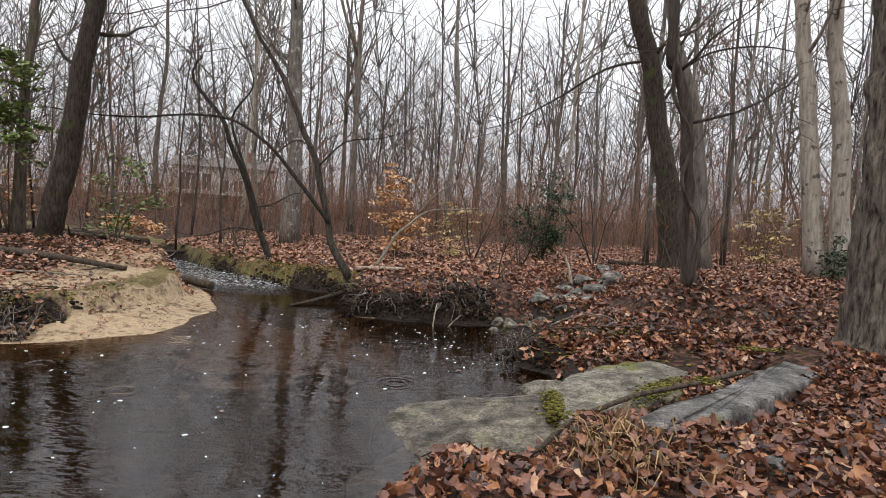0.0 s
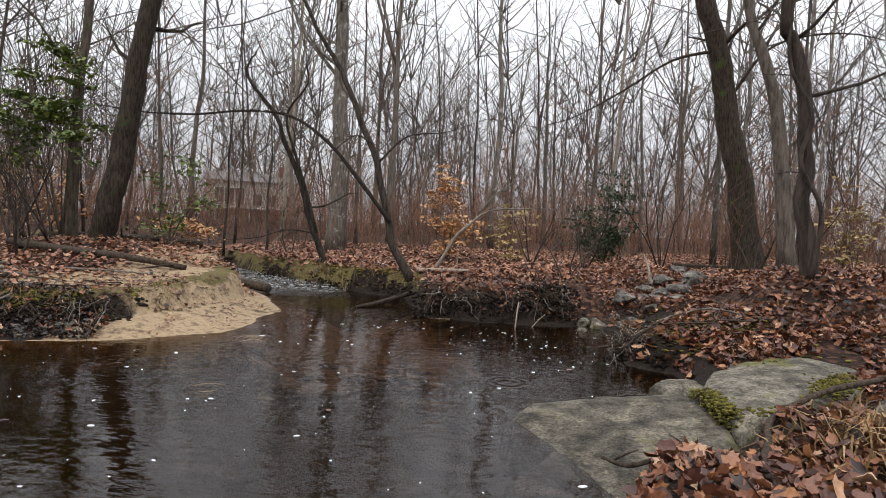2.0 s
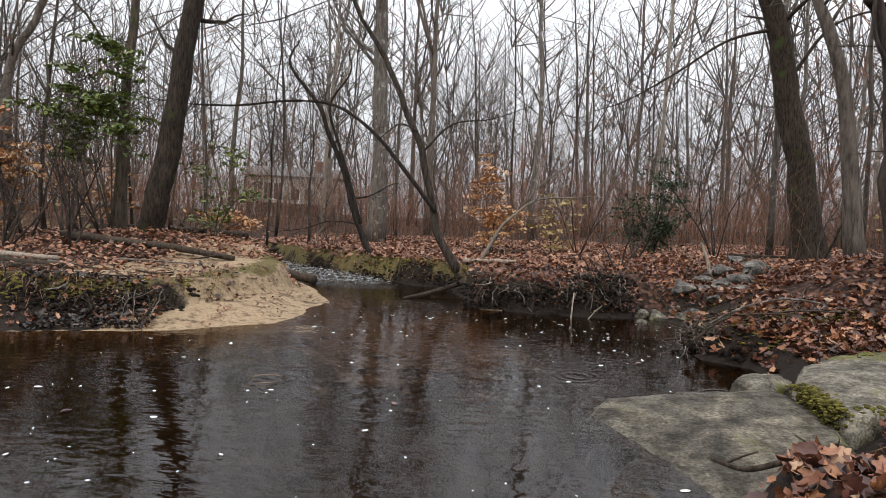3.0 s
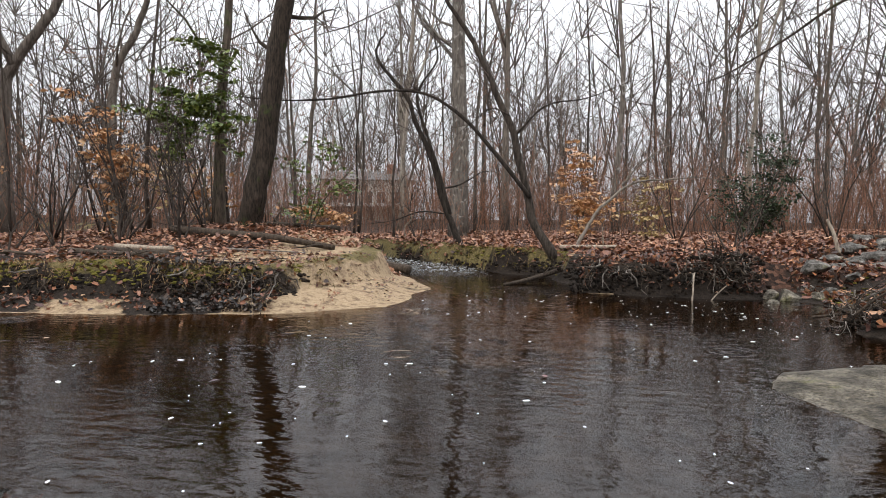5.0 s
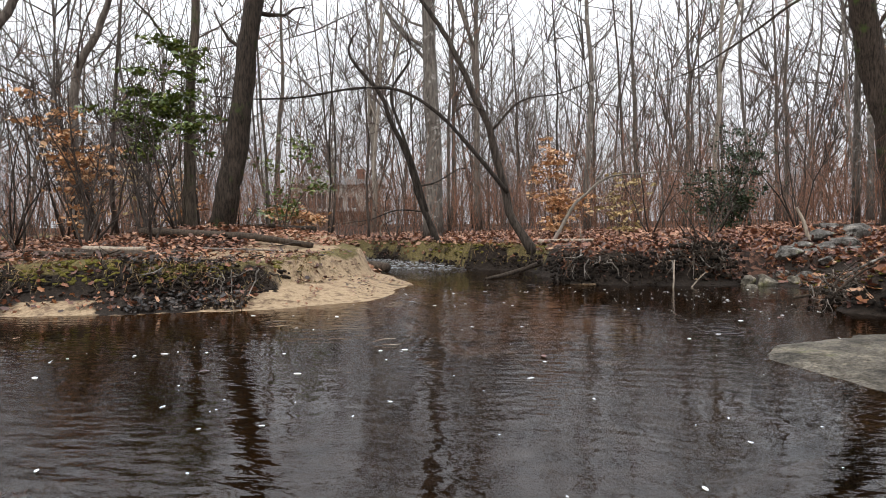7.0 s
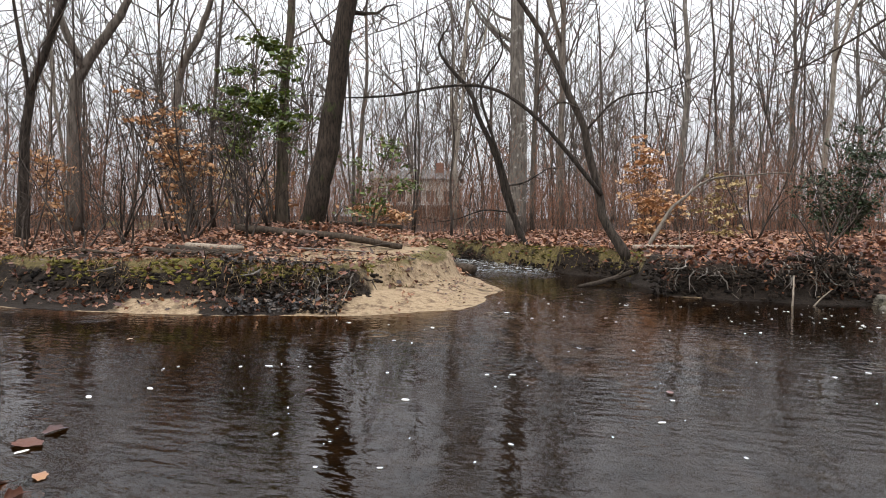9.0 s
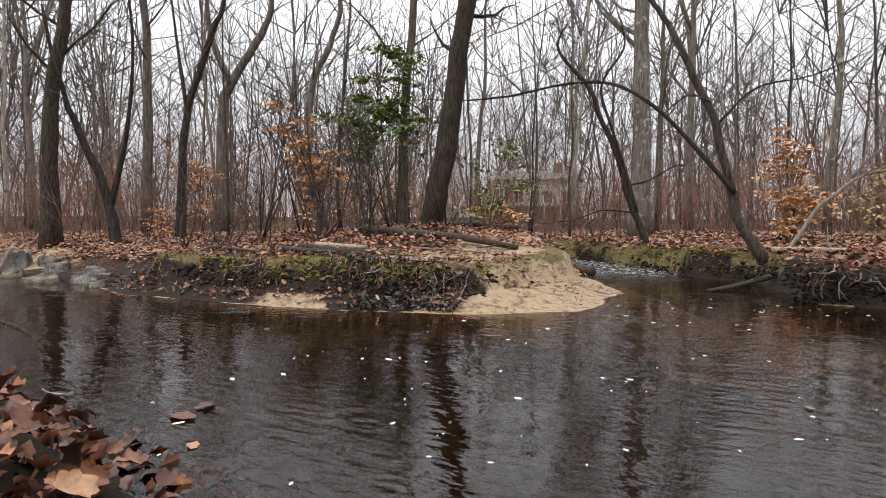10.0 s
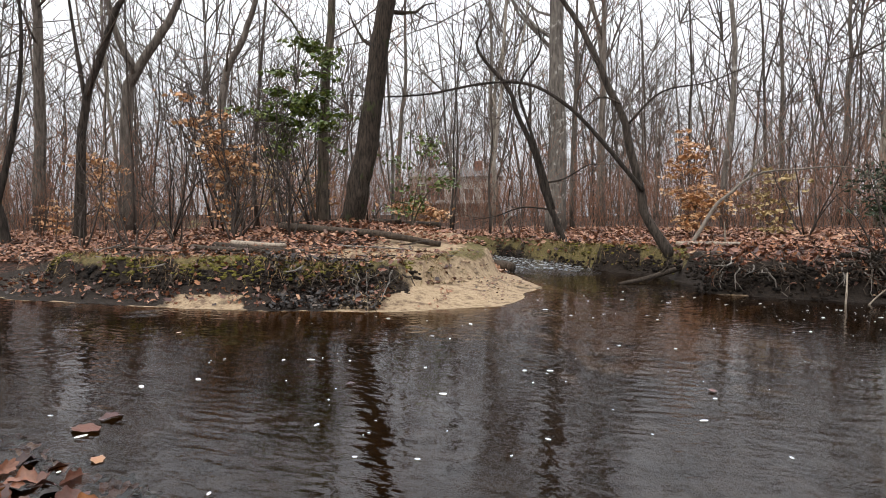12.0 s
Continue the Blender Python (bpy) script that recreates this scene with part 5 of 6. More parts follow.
log("dead_stick", "dark crooked stick over the leaf pile", [(-6.2, 2.85, 0.5), (-5.85, 2.95, 0.62), (-5.6, 3.0, 0.58), (-5.45, 3.0, 0.5)], 0.013, 0.008, WOOD_WET, 51, 2)
log("dead_stick", "pale stick standing in the gully leaves", [on(3.0, 13.3, 0), on(2.95, 13.4, 0.35), on(2.85, 13.5, 0.65)], 0.04, 0.025, WOOD_BLEACHED, 52, 0)


sr = np.random.default_rng(61)
for k in range(26):
    x, y, a, ln = sr.uniform(-12.0, -6.2), sr.uniform(8.1, 9.9), sr.normal(0.1, 0.5), sr.uniform(0.5, 1.5)
    if k < 11:
        x, y = sr.normal(-11.3, 0.45), sr.normal(8.6, 0.2)
    ends = [(x + q * ln * math.cos(a), y + q * ln * math.sin(a)) for q in (-0.5, 0, 0.5)]
    log("dead_stick", "dark wet stick lying on the sandbank", [on(*ends[0], 0.02 + 0.05 * sr.uniform()), on(*ends[1], 0.04), on(*ends[2], 0.03 + 0.1 * sr.uniform())], sr.uniform(0.012, 0.032), 0.008, (WOOD_WET, WOOD_WET, BARK_GREY)[k % 3], 620 + k, 2, "sticks strewn on the sandbank")


def root_mass(name, label, cx, cy, cz, sx, sy, n, length, seed, down=0.7, thick=0.016):
    global rng
    keep, rng = rng, np.random.default_rng(seed)
    rm = thing(name, label, "roots", at=(cx, cy, cz))
    for _ in range(n):
        b = Build()
        p = (rng.uniform(-sx, sx), rng.uniform(-sy, sy), rng.normal(0, 0.07))
        d = (rng.normal(0, 0.6), -0.5 + rng.normal(0, 0.4), -down + rng.normal(0, 0.4))
        line = wander(p, d, length * rng.uniform(0.5, 1.2), 6, 0.3, -0.05)
        b.tube(line, np.linspace(thick * rng.uniform(0.5, 1.4), 0.003, 7), 5)
        b.tube(wander(line[3], rng.normal(0, 1, 3), length * 0.4, 4, 0.3), np.linspace(thick * 0.4, 0.002, 5), 4)
        part("root", b, (WOOD_WET, WOOD_WET, BARK_GREY)[int(rng.integers(3))], rm)
    rng = keep


root_mass("exposed_roots", "dark roots hanging from the undercut bank", -0.4, 11.1, 0.45, 1.35, 0.22, 130, 0.55, 1, 0.7, 0.013)
root_mass("root_ball", "torn dark root mass on the bank's edge", 0.6, 11.3, 0.55, 0.35, 0.25, 40, 0.6, 2, 0.1)
root_mass("exposed_roots", "fine dark roots hanging from the near tangle bank", 1.5, 8.5, 0.3, 0.45, 0.4, 90, 0.45, 3, 0.35, 0.008)
root_mass("exposed_roots", "dark roots and sticks on the sandbank's face", -7.0, 7.95, 0.38, 1.6, 0.2, 50, 0.45, 4, 0.5, 0.012)
root_mass("exposed_roots", "dark roots and sticks on the lower sandbank's face", -10.0, 7.7, 0.38, 1.6, 0.2, 40, 0.45, 5, 0.4, 0.012)
root_mass("exposed_roots", "dark roots in the leaf pile by the water", -5.4, 2.75, 0.32, 0.6, 0.15, 22, 0.24, 6, 0.3, 0.008)


# overhanging lumps of soil along the undercut bank
def clods(name, label, spots, seed, material, size, flat=0.7):
    r = np.random.default_rng(seed)
    b = Build()
    u = np.linspace(0, math.pi, 4)
    w = np.linspace(0, 2 * math.pi, 6, endpoint=False)
    for x, y, z in spots:
        s = size * r.uniform(0.6, 1.4, 3) * np.array([1.3, 1, flat])
        v = np.array([[math.sin(a) * math.cos(c), math.sin(a) * math.sin(c), math.cos(a)] for a in u for c in w]) * (1 + 0.22 * r.uniform(-1, 1, (24, 1)))
        b.add(v * s + np.array([x, y, z]), [(i * 6 + j, (i + 1) * 6 + j, (i + 1) * 6 + (j + 1) % 6, i * 6 + (j + 1) % 6) for i in range(3) for j in range(6)])
    return tagged(part(name, b, material), label, name, kind="stuff")


# near-black soil: the undercut's shade is put into this wet colour
SOIL = stone_mat("wet_shaded_soil", (0.006, 0.0045, 0.0035), (0.035, 0.025, 0.018))
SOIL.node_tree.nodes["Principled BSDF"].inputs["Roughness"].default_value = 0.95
r = np.random.default_rng(90)
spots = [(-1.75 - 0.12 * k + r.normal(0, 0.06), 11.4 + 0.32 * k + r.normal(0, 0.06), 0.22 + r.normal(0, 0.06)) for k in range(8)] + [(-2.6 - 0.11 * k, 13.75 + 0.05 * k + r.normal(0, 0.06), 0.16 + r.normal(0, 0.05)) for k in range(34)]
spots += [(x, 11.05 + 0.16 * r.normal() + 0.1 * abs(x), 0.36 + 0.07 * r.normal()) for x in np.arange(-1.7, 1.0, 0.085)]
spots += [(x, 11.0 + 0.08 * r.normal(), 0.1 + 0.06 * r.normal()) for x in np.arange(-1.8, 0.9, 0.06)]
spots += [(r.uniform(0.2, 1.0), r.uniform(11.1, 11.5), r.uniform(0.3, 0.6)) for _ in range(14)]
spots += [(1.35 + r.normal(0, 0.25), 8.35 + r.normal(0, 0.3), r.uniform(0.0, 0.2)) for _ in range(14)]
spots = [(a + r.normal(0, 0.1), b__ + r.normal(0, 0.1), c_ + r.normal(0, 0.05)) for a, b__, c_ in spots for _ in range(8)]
clods("soil_clods", "wet soil, darkened to stand for shade, hanging over the undercut bank", spots, 91, SOIL, 0.03, 0.9)

# low moss over the gully's slope
gx, gy = r.normal(2.05, 0.5, 1500), r.normal(9.2, 0.9, 1500)
ok = (signed(gx, gy) > 0.15) & (wobble(gx, gy, 1.5, 68) > -0.1)
gx, gy = gx[ok], gy[ok]
clods("moss", "dull olive moss on the gully's slope", list(zip(gx, gy, heights(gx, gy) + 0.012)), 94, MOSS, 0.03, 0.45)

# moss cushions and grass along the lip of the sandbank
xs = np.concatenate([r.uniform(-11.5, -4.6, 15000), r.uniform(-6.2, -1.8, 4000)])
ys = np.concatenate([r.uniform(7.0, 10.2, 15000), r.uniform(12.6, 16.0, 4000)])
hz_, sa, mo, li, sdd, _, lipm = land(xs, ys)
sel = np.where(xs < -4.6, (lipm > 0.5) & (hz_ > 0.3) & (wobble(xs, ys, 2.4, 66) + 0.4 * wobble(xs, ys, 9, 69) > -0.05), (sdd > 0.08) & (sdd < 0.75) & (wobble(xs, ys, 2.1, 67) > -0.3) & (ys > 13.2))
sel &= r.uniform(0, 1, len(xs)) < 0.75
mx, my, mz = xs[sel], ys[sel], hz_[sel]
fx_, fy_ = r.uniform(-12, -5.5, 9000), r.uniform(6.7, 9.2, 9000)
fz_, _, _, _, fd_, _, _ = land(fx_, fy_)
face = (fz_ > 0.15) & (fz_ < 0.42) & (fd_ > 0.2) & (fd_ < 1.5) & (wobble(fx_, fy_, 5, 88) > -0.5)
clods("soil_clods", "wet soil, blackened to stand for shade, crumbling on the sandbank's face", list(zip(fx_[face], fy_[face], fz_[face] - 0.012)), 96, SOIL, 0.036)
clods("moss", "yellow-green moss cushions on the sandbank's lip", list(zip(mx, my, mz - 0.012)), 92, MOSS, 0.031, 0.6)
clods("moss", "bright moss cushions on the rocks", [(2.55 + r.normal(0, 0.07), 5.35 + r.normal(0, 0.07), 0.68 + r.normal(0, 0.012)) for _ in range(60)] + [(3.7 + r.normal(0, 0.18), 6.55 + r.normal(0, 0.06), 0.765) for _ in range(80)] + [(1.17 + 0.11 * q + r.normal(0, 0.05), 5.42 + 0.62 * q + r.normal(0, 0.05), 0.08 + 0.2 * r.uniform() ** 0.7) for q in r.uniform(0, 1, 1100)] + [(2.35 + 0.3 * q + r.normal(0, 0.05), 6.0 + 0.35 * q + r.normal(0, 0.08), 0.39 + r.normal(0, 0.006)) for q in r.normal(0, 0.7, 420)] + [(1.35 + r.normal(0, 0.2), 4.9 + r.normal(0, 0.06), 0.43) for _ in range(90)] + [(-1.8 + r.normal(0, 0.15), 13.2 + r.normal(0, 0.2), 0.2 + r.normal(0, 0.06)) for _ in range(60)], 93, MOSS, 0.015, 0.6)
blade = [(np.array([[-0.02, 0, 0], [0.02, 0, 0], [0.016, 0.25, 0.5], [-0.016, 0.25, 0.5], [0, 0.7, 0.55 - 0.2 * k]]), [(0, 1, 2, 3), (3, 2, 4)]) for k in range(4)]
droop = [(np.array([[-0.02, 0, 0], [0.02, 0, 0], [0.016, 0.28, 0.1 + 0.04 * k], [-0.016, 0.28, 0.1 + 0.04 * k], [0, 0.6, -0.5 + 0.1 * k]]), [(0, 1, 2, 3), (3, 2, 4)]) for k in range(4)]
gxs = np.concatenate([r.normal(-5.35, 0.55, 800), mx[::2] + r.normal(0, 0.1, len(mx[::2]))])
gys = np.concatenate([r.normal(8.75, 0.45, 800), my[::2] + r.normal(0, 0.1, len(my[::2]))])
gz_, gs_, gm_, gl_, gd_, _, _ = land(gxs, gys)
ok = (gz_ > 0.2) & (gd_ > 0.05)
gxs, gys, gz_ = gxs[ok], gys[ok], gz_[ok]
gb2 = Build()
gb2.scatter(droop, r.integers(0, 4, len(gxs)), frames_at(gxs, gys, gz_ - 0.01, r.normal(math.pi, 0.9, len(gxs)), r.uniform(0.08, 0.24, len(gxs)), r.normal(0, 0.3, (len(gxs), 2))))
tagged(part("grass", gb2, GRASS, smooth=False), "drooping yellow-green grass on the sandbank's lip", "grass", kind="stuff")
# straw hanging over the lips of both banks
hx = np.concatenate([r.uniform(-11, -4.8, 5200), r.uniform(-6.2, -2.3, 2600)])
hy = np.concatenate([r.uniform(7.2, 9.4, 5200), r.uniform(13.4, 15.4, 2600)])
hz, _, _, _, hd, _, hl = land(hx, hy)
ok = np.where(hy < 10, (hl > 0.3) & (hz > 0.26), (hd > 0.1) & (hd < 0.6)) & (wobble(hx, hy, 2.7, 73) > -0.1)
hx, hy, hz = hx[ok], hy[ok], hz[ok]
gb4 = Build()
gb4.scatter(droop, r.integers(0, 4, len(hx)), frames_at(hx, hy, hz, r.normal(math.pi, 0.7, len(hx)), r.uniform(0.1, 0.28, len(hx)), r.normal(0, 0.3, (len(hx), 2))))
tagged(part("grass", gb4, GRASS_DRY, smooth=False), "straw and dead grass hanging over the bank's lip", "grass", kind="stuff")
gxs, gys = r.normal(1.3, 0.25, 260), r.normal(3.9, 0.3, 260)
gb3 = Build()
gb3.scatter(blade, r.integers(0, 4, 260), frames_at(gxs, gys, heights(gxs, gys), r.uniform(0, 6.28, 260), r.uniform(0.12, 0.35, 260), r.normal(0, 0.4, (260, 2))))
tagged(part("grass", gb3, GRASS_DRY, smooth=False), "dry straw grass tuft among the leaves", "grass", kind="stuff")


# ---- fallen leaves ----
def litter(name, label, kinds, n, box, size, material, need=0.35, seed=0, tilt=0.33, lift=0.025, extra=None):
    r = np.random.default_rng(seed)
    x, y = r.uniform(box[0], box[2], n), r.uniform(box[1], box[3], n)
    z, sa, mo, li, sd_, _, _ = land(x, y)
    keep = (li > need) if extra is None else extra(x, y, z, li, sd_)
    x, y, z = x[keep], y[keep], z[keep]
    k = len(x)
    b = Build()
    b.scatter(kinds, r.integers(0, len(kinds), k), frames_at(x, y, z + np.abs(r.normal(0, lift, k)) + 0.008, r.uniform(0, 6.28, k), r.uniform(*size, k), r.normal(0, tilt, (k, 2))))
    return tagged(part(name, b, material), label, "leaves", kind="stuff")


def clear_of_rocks(x, y, z, li, sd_):
    slab_ = np.zeros(x.shape, bool)
    o = np.array([(-0.6, 5.6), (-0.28, 6.2), (0.4, 6.5), (1.1, 6.55), (1.5, 5.75), (1.3, 5.05), (0.95, 4.65), (0.45, 4.2), (0.0, 3.9), (-0.6, 3.9)])
    for a, b in zip(o, np.roll(o, -1, 0)):
        slab_ ^= ((a[1] > y) != (b[1] > y)) & (x < (b[0] - a[0]) * (y - a[1]) / (b[1] - a[1] + 1e-9) + a[0])
    on_rock = slab_ | ((x - 0.4) ** 2 / 0.9 + (y - 5.55) ** 2 / 0.8 < 1) | ((np.abs((y - 6.3) - 0.75 * (x - 2.0)) < 0.42) & (x > 0.9) & (x < 3.3)) | ((np.abs((y - 5.6) - 0.86 * (x - 3.0)) < 0.3) & (x > 1.6) & (x < 4.5))
    return (sd_ > 0.12) & ~on_rock & (li + 0.6 * (y < 6) > 0.2)


litter("leaf_litter", "brown fallen oak leaves deep on the near bank", OAK, 19000, (-1.2, 1.2, 5.5, 8.0), (0.04, 0.105), LEAF_BROWN, 0, 1, 0.6, 0.04, clear_of_rocks)
litter("leaf_litter", "brown fallen oak leaves under the trees", OAK, 4500, (-4, -2.2, 5.5, 1.3), (0.06, 0.14), LEAF_BROWN, 0.2, 15)
litter("leaf_litter", "brown fallen oak leaves on the mound", OAK, 13500, (1.6, 7.5, 9.5, 15.5), (0.04, 0.11), LEAF_BROWN, 0.2, 2, 0.65, 0.045, lambda x, y, z, li, s: (li > 0.2) & ((wobble(x, y, 6, 84) > 0.1) | (blob(x, y, 2.3, 9.9, 1.3) < 0.45)))
litter("leaf_litter", "brown fallen leaves on the gully and far bank", OAK, 8000, (-6.5, 10.7, 5, 16.5), (0.05, 0.12), LEAF_BROWN, 0.15, 3, 0.6, 0.04, lambda x, y, z, li, s: (s > 0.14) & ((x > -2.4) | (y > 13.4)) & ((wobble(x, y, 5, 83) > 0.25) | (blob(x, y, 2.4, 12.2, 1.5) < 0.4)))
litter("leaf_litter", "russet fallen leaves over the far woodland floor", PLAIN, 34000, (-9, 14, 16, 27), (0.08, 0.16), LEAF_FAR, 0.3, 4, 0.4, 0.04)
litter("leaf_litter", "russet fallen leaves on the sandbank flat", PLAIN, 32000, (-24, 8.2, -5, 18), (0.05, 0.12), LEAF_FAR, 0.3, 5, 0.4, 0.04)
litter("leaf_litter", "dark wet leaves caught along the sandbank's foot", OAK, 1900, (-12, 6.7, -5.0, 9.0), (0.04, 0.09), LEAF_BROWN, 0, 6, 0.6, 0.04, lambda x, y, z, li, s: (s > 0.12) & (s < 1.2) & (np.abs(wobble(x, y, 1.4, 77)) < 0.55 + 0.4 * (x < -7)) & (x < -5.6))
litter("leaf_litter", "wet brown oak leaves heaped at the water's edge", LOBED, 1700, (-7.2, 1.4, -4.1, 3.3), (0.05, 0.115), LEAF_BROWN, 0, 7, 0.6, 0.09, lambda x, y, z, li, s: s > 0.05)
litter("leaf_litter", "dark leaves on the tangle bank", OAK, 1500, (1.0, 7.2, 3.0, 10.6), (0.06, 0.13), LEAF_BROWN, 0, 12, 0.5, 0.04, lambda x, y, z, li, s: s > 0.05)
litter("leaf_litter", "bits of leaf and bark on the sand", PLAIN, 2600, (-8.6, 6.9, -4.1, 11), (0.02, 0.06), LEAF_BROWN, 0, 13, 0.25, 0.004, lambda x, y, z, li, s: (s > 0.15) & (s < 2.6) & (wobble(x, y, 2.0, 71) > 0.0))
ub = Build()
un = 900
ux, uz = r.uniform(-1.75, 1.1, un), r.uniform(0.04, 0.55, un)
uy = 10.92 + 0.35 * uz + 0.16 * np.abs(ux + 0.3) ** 1.2 + r.normal(0, 0.05, un)
ub.scatter(OAK, r.integers(0, 10, un), frames_at(ux, uy, uz, r.uniform(0, 6.28, un), r.uniform(0.03, 0.085, un), r.normal(0, 0.9, (un, 2))))
tagged(part("leaf_litter", ub, LEAF_BROWN), "brown leaves caught among roots of the undercut bank", "leaves", kind="stuff")
litter("leaf_litter", "pale scraps of leaf along the sandbank's foot", PLAIN, 1500, (-12, 6.7, -5.0, 8.8), (0.02, 0.065), LEAF_FAR, 0, 18, 0.6, 0.02, lambda x, y, z, li, s: (s > 0.08) & (s < 0.9) & (wobble(x, y, 3.1, 79) > 0.1))
litter("leaf_litter", "black rotted leaves along the sandbank's foot", OAK, 3000, (-8.0, 7.1, -5.3, 8.6), (0.03, 0.08), LEAF_ROT, 0, 19, 0.6, 0.03, lambda x, y, z, li, s: (s > 0.06) & (s < 1.0) & (blob(x, y, -6.5, 7.75, 1.0) + 0.25 * wobble(x, y, 4, 87) > 0.5))
litter("leaf_litter", "scattered leaves on the sandbank top", OAK, 700, (-9, 8, -4.6, 10.5), (0.05, 0.1), LEAF_BROWN, 0, 8, 0.3, 0.01, lambda x, y, z, li, s: s > 0.8)

litter("leaf_litter", "brown fallen leaves on the bank behind the path", PLAIN, 42000, (-11, -7, 10, 2.6), (0.06, 0.13), LEAF_BROWN, 0.2, 20, 0.4, 0.02, lambda x, y, z, li, s: (s > 0.15) & (np.hypot(x, y - 1) < 10 + 1.5 * wobble(x, y, 0.8, 93)))
# the nearest leaves, each on its own
LEAF_MESHES = []
for k, (v, f) in enumerate(LOBED):
    lb = Build()
    lb.add(v, f)
    LEAF_MESHES.append(lb.mesh("leaf", LEAF_BROWN))
r = np.random.default_rng(17)
made = 0
while made < 300:
    x, y = r.uniform(0.0, 3.4), r.uniform(2.0, 4.8)
    if signed(np.array([x]), np.array([y]))[0] < 0.3 or not clear_of_rocks(np.array([x]), np.array([y]), 0, 1, 1.0)[0]:
        continue
    lf = new("leaf", LEAF_MESHES[r.integers(10)])
    lf.parent = ground
    lf.location = (x, y, height(x, y) + 0.025 + abs(r.normal(0, 0.022)))
    lf.rotation_euler = (r.normal(0, 0.5), r.normal(0, 0.5), r.uniform(0, 6.28))
    s = r.uniform(0.06, 0.115)
    lf.scale = (s, s, s)
    made += 1

# leaves that float or lie drowned by the near shore
for k, (x, y, s) in enumerate([(-5.3, 3.65, 0.15), (-5.34, 3.84, 0.1), (-4.9, 3.4, 0.08), (-4.4, 4.9, 0.06), (-2.1, 5.6, 0.05), (0.3, 7.6, 0.06), (-6.8, 5.8, 0.05)]):
    lf = tagged(new("floating_leaf", LEAF_MESHES[k % 6]), "orange-brown oak leaf floating on the pool", "leaf", "leaves floating on the pool")
    lf.location, lf.scale, lf.rotation_euler = (x, y, 0.008), (s, s, s * 0.35), (0, 0, k * 1.3)
litter("drowned_leaves", "brown leaves lying drowned by the bank", LOBED, 300, (-6.2, 2.8, -4.0, 4.3), (0.06, 0.13), LEAF_BROWN, 0, 14, 0.4, 0.02, lambda x, y, z, li, s: (s < 0) & (s > -0.75))

# foam flecks on the pool
fb = Build()
fx, fy = np.concatenate([r.uniform(-6, 1.2, 190), r.normal(-0.2, 0.8, 110)]), np.concatenate([r.uniform(3, 11, 190), r.normal(9.4, 0.8, 110)])
ok = signed(fx, fy) < -0.15
fx, fy = fx[ok], fy[ok]
disc = [(np.array([[0, 0, 0.006]] + [[math.cos(a) * q, math.sin(a) * 0.7, 0.0] for a in np.linspace(0, 6.28, 8)[:-1]]), [(0, i + 1, (i + 1) % 7 + 1) for i in range(7)]) for q in (1.0, 1.5)]
fb.scatter(disc, r.integers(0, 2, len(fx)), frames_at(fx, fy, np.full(len(fx), 0.004), r.uniform(0, 6.28, len(fx)), 0.005 + 0.024 * r.uniform(0, 1, len(fx)) ** 3))
tagged(part("foam", fb, FOAM), "small white foam flecks on the dark pool", "foam", kind="stuff")


# ---- the house beyond the wood ----
def plain(name, c, rough=0.8):
    m, n, l, b = mat(name, rough)
    tc = n.new("ShaderNodeTexCoord")
    t = noise_node(n, l, tc.outputs["Object"], 2.5, 5)
    v = ramp(n, l, t.outputs[0], [(0.3, tuple(x * 0.8 for x in c)), (0.7, c)])
    l.new(v.outputs[0], b.inputs["Base Color"])
    return m


SIDING, TRIM, ROOF = plain("house_siding", (0.66, 0.62, 0.56)), plain("white_trim", (0.85, 0.84, 0.82)), plain("roof_shingle", (0.24, 0.23, 0.225))
BRICKWORK = plain("chimney_brick", (0.28, 0.14, 0.1))
GLASS = mat("window_glass", 0.05)[0]
GLASS.node_tree.nodes["Principled BSDF"].inputs["Base Color"].default_value = (0.05, 0.055, 0.06, 1)


def box(b, x0, y0, z0, x1, y1, z1):
    v = [(x, y, z) for z in (z0, z1) for y in (y0, y1) for x in (x0, x1)]
    b.add(v, [(0, 2, 3, 1), (4, 5, 7, 6), (0, 1, 5, 4), (2, 6, 7, 3), (0, 4, 6, 2), (1, 3, 7, 5)])


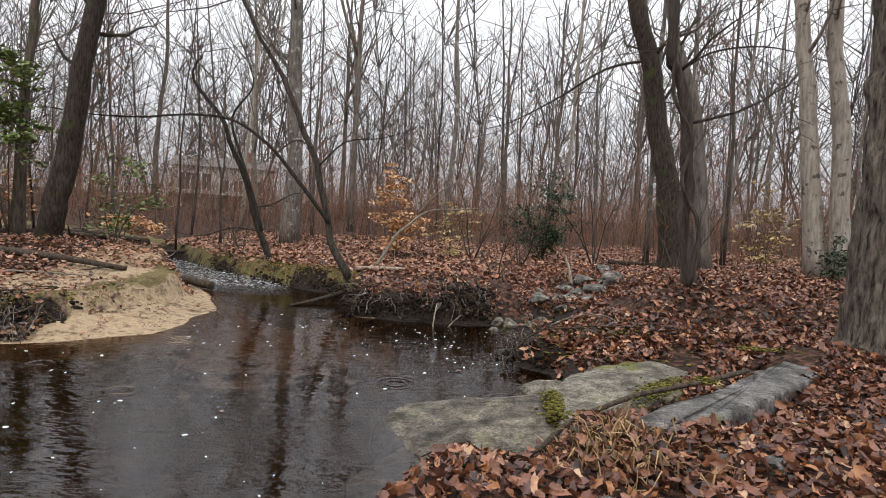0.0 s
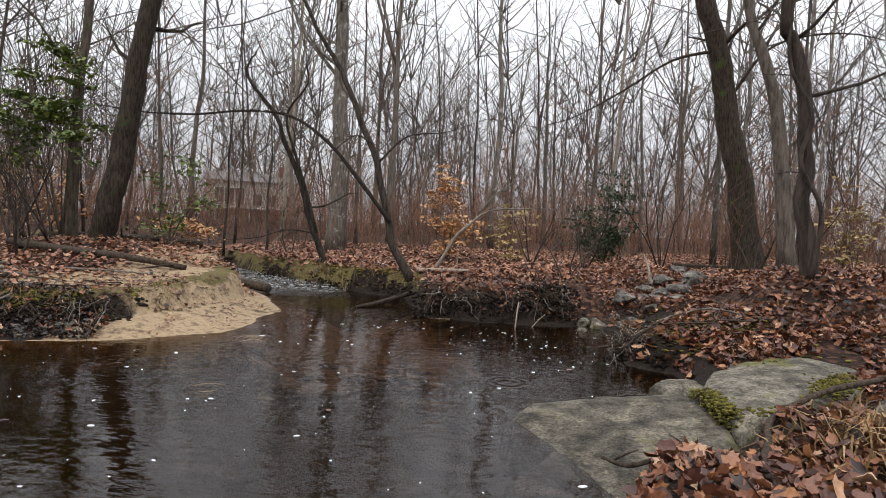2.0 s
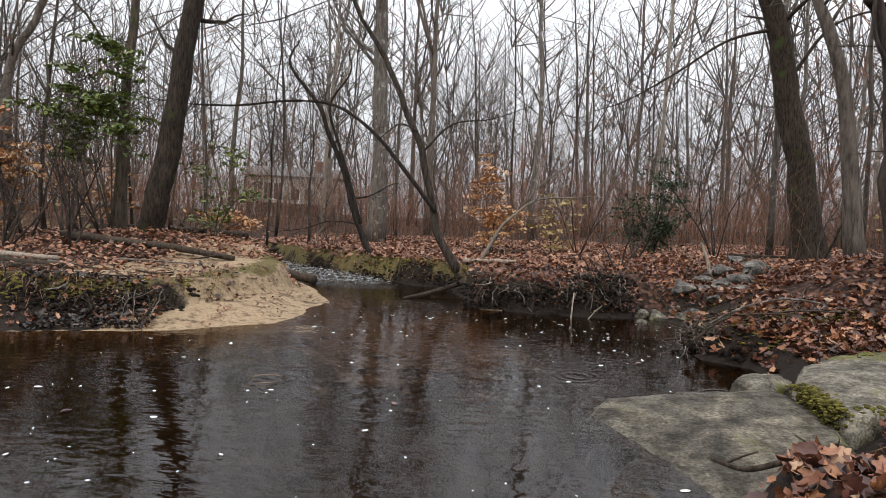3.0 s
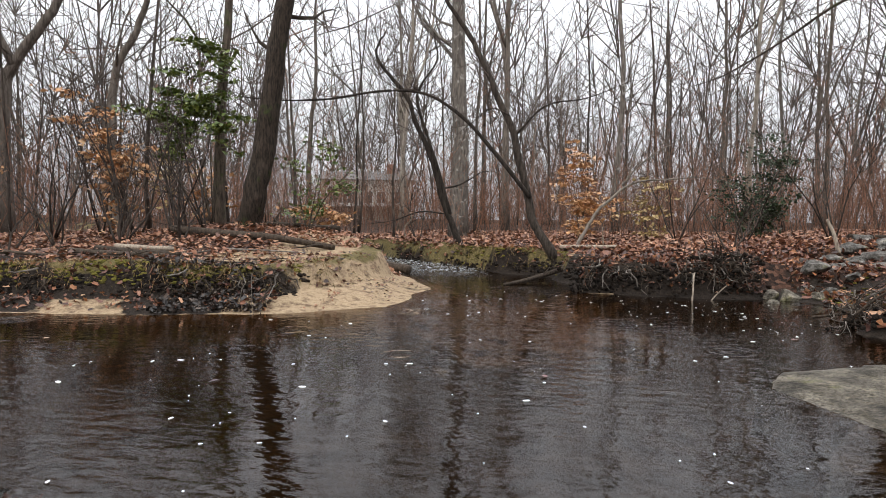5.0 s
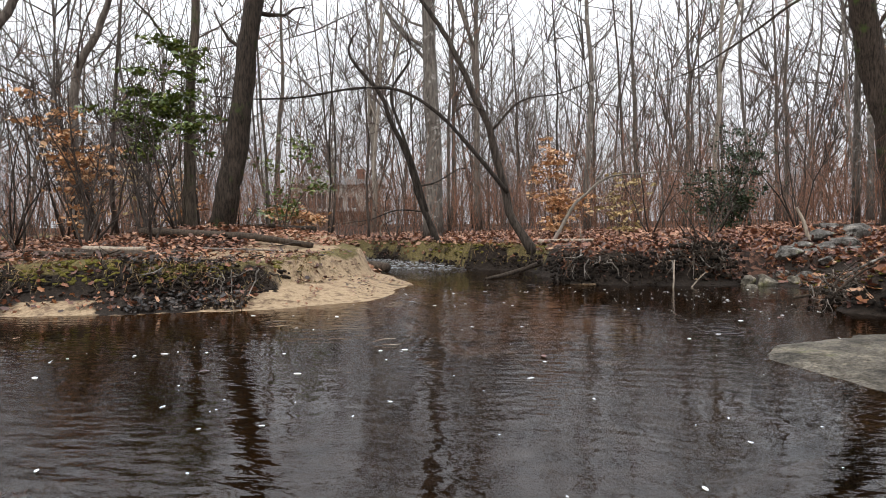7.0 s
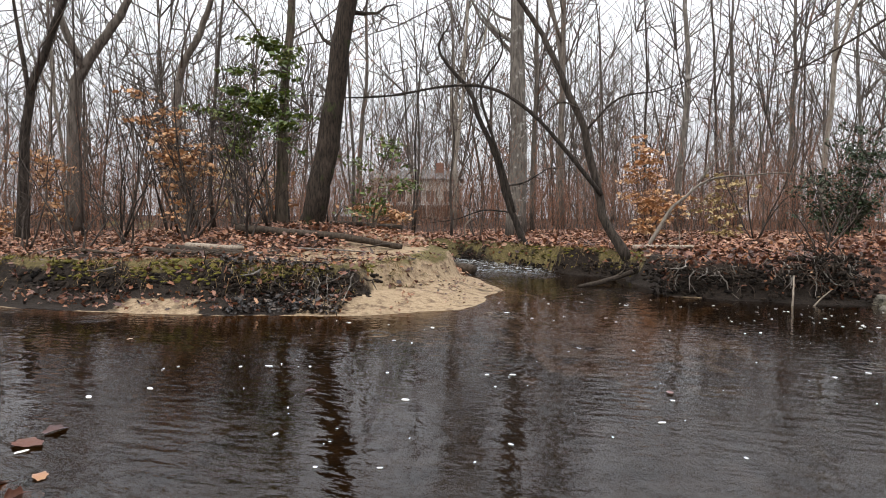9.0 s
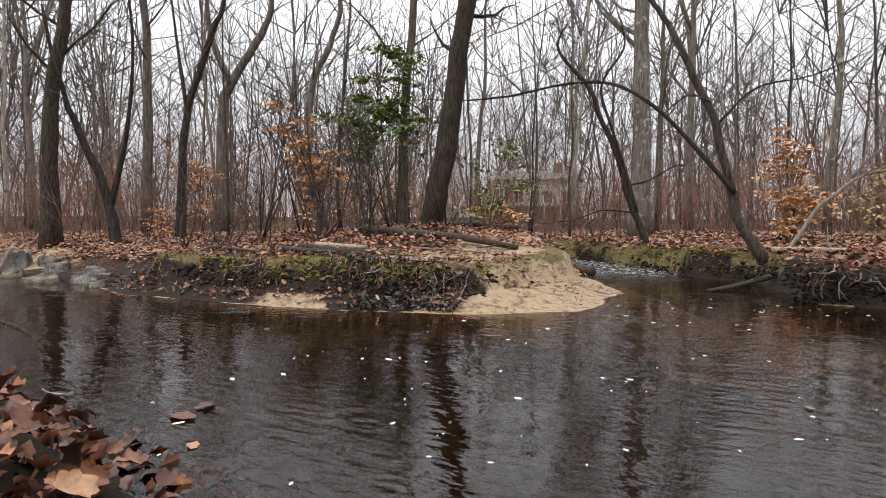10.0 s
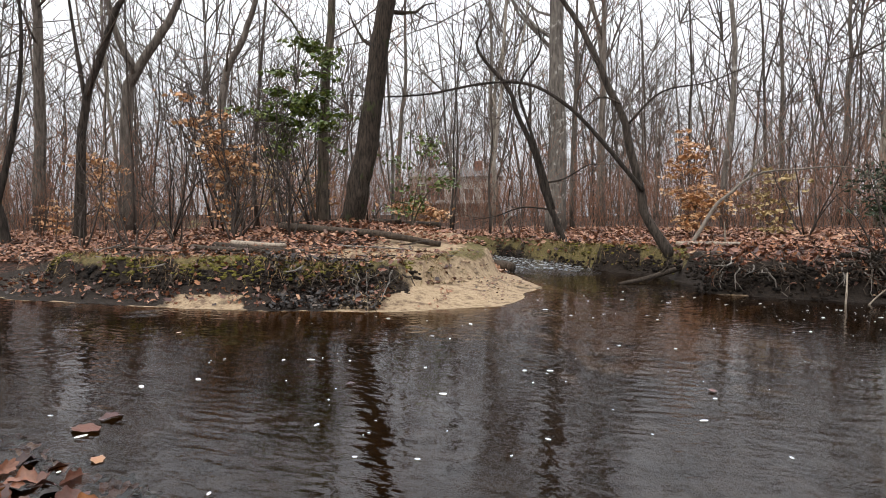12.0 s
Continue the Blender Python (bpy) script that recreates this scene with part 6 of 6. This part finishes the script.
house = thing("house", "pale grey two-storey house with white-trimmed windows and deck", "house", at=(-21.0, 50.0, height(-21, 50) - 0.3))
house.rotation_euler = (0, 0, radians(14))
house.scale = (0.72, 0.72, 0.76)
hb = Build()
box(hb, -3.5, 0, 0, 7.5, 8, 5.2)
house_wall = part("wall", hb, SIDING, house, smooth=False)
hb = Build()
box(hb, -3.52, -0.04, 0, 7.52, -0.002, 0.16)
board = hb.mesh("board", SIDING, False)
for k in range(24):
    part("board", board, None, house_wall).location.z = 0.2 + k * 0.21
hb = Build()
hb.add([(-4, -0.6, 5.1), (8, -0.6, 5.1), (8, 8.6, 5.1), (-4, 8.6, 5.1), (-4, 4, 6.4), (8, 4, 6.4)], [(0, 1, 5, 4), (2, 3, 4, 5), (0, 4, 3), (1, 2, 5), (0, 3, 2, 1)])
roof = part("roof", hb, ROOF, house, smooth=False)
hb = Build()
box(hb, 4.4, 2.6, 5.3, 5.4, 3.6, 7.2)
part("chimney", hb, BRICKWORK, house, smooth=False)
for wx in (-2.6, -1.4, -0.2, 1.8, 3.4, 5.6):
    tall = wx < 1
    z0, t = 2.4, 1.9 if tall else 1.3
    hb = Build()
    for q in ((wx - 0.08, z0 - 0.1, wx + 1.08, z0), (wx - 0.08, z0 + t, wx + 1.08, z0 + t + 0.08), (wx - 0.08, z0, wx, z0 + t), (wx + 1, z0, wx + 1.08, z0 + t), (wx + 0.47, z0, wx + 0.53, z0 + t)):
        box(hb, q[0], -0.12, q[1], q[2], -0.05, q[3])
    win = part("window", hb, TRIM, house, "white-trimmed window", smooth=False)
    hb = Build()
    box(hb, wx, -0.08, z0, wx + 1.0, -0.06, z0 + t)
    part("pane", hb, GLASS, win, smooth=False)
hb = Build()
box(hb, -4, -2.6, 2.0, 7.5, 0, 2.15)
deck = part("deck", hb, TRIM, house, smooth=False)
for px_ in np.arange(-4, 7.6, 1.9):
    hb = Build()
    box(hb, px_, -2.6, -0.6, px_ + 0.14, -2.46, 2.0)
    part("post", hb, SIDING, house, smooth=False)
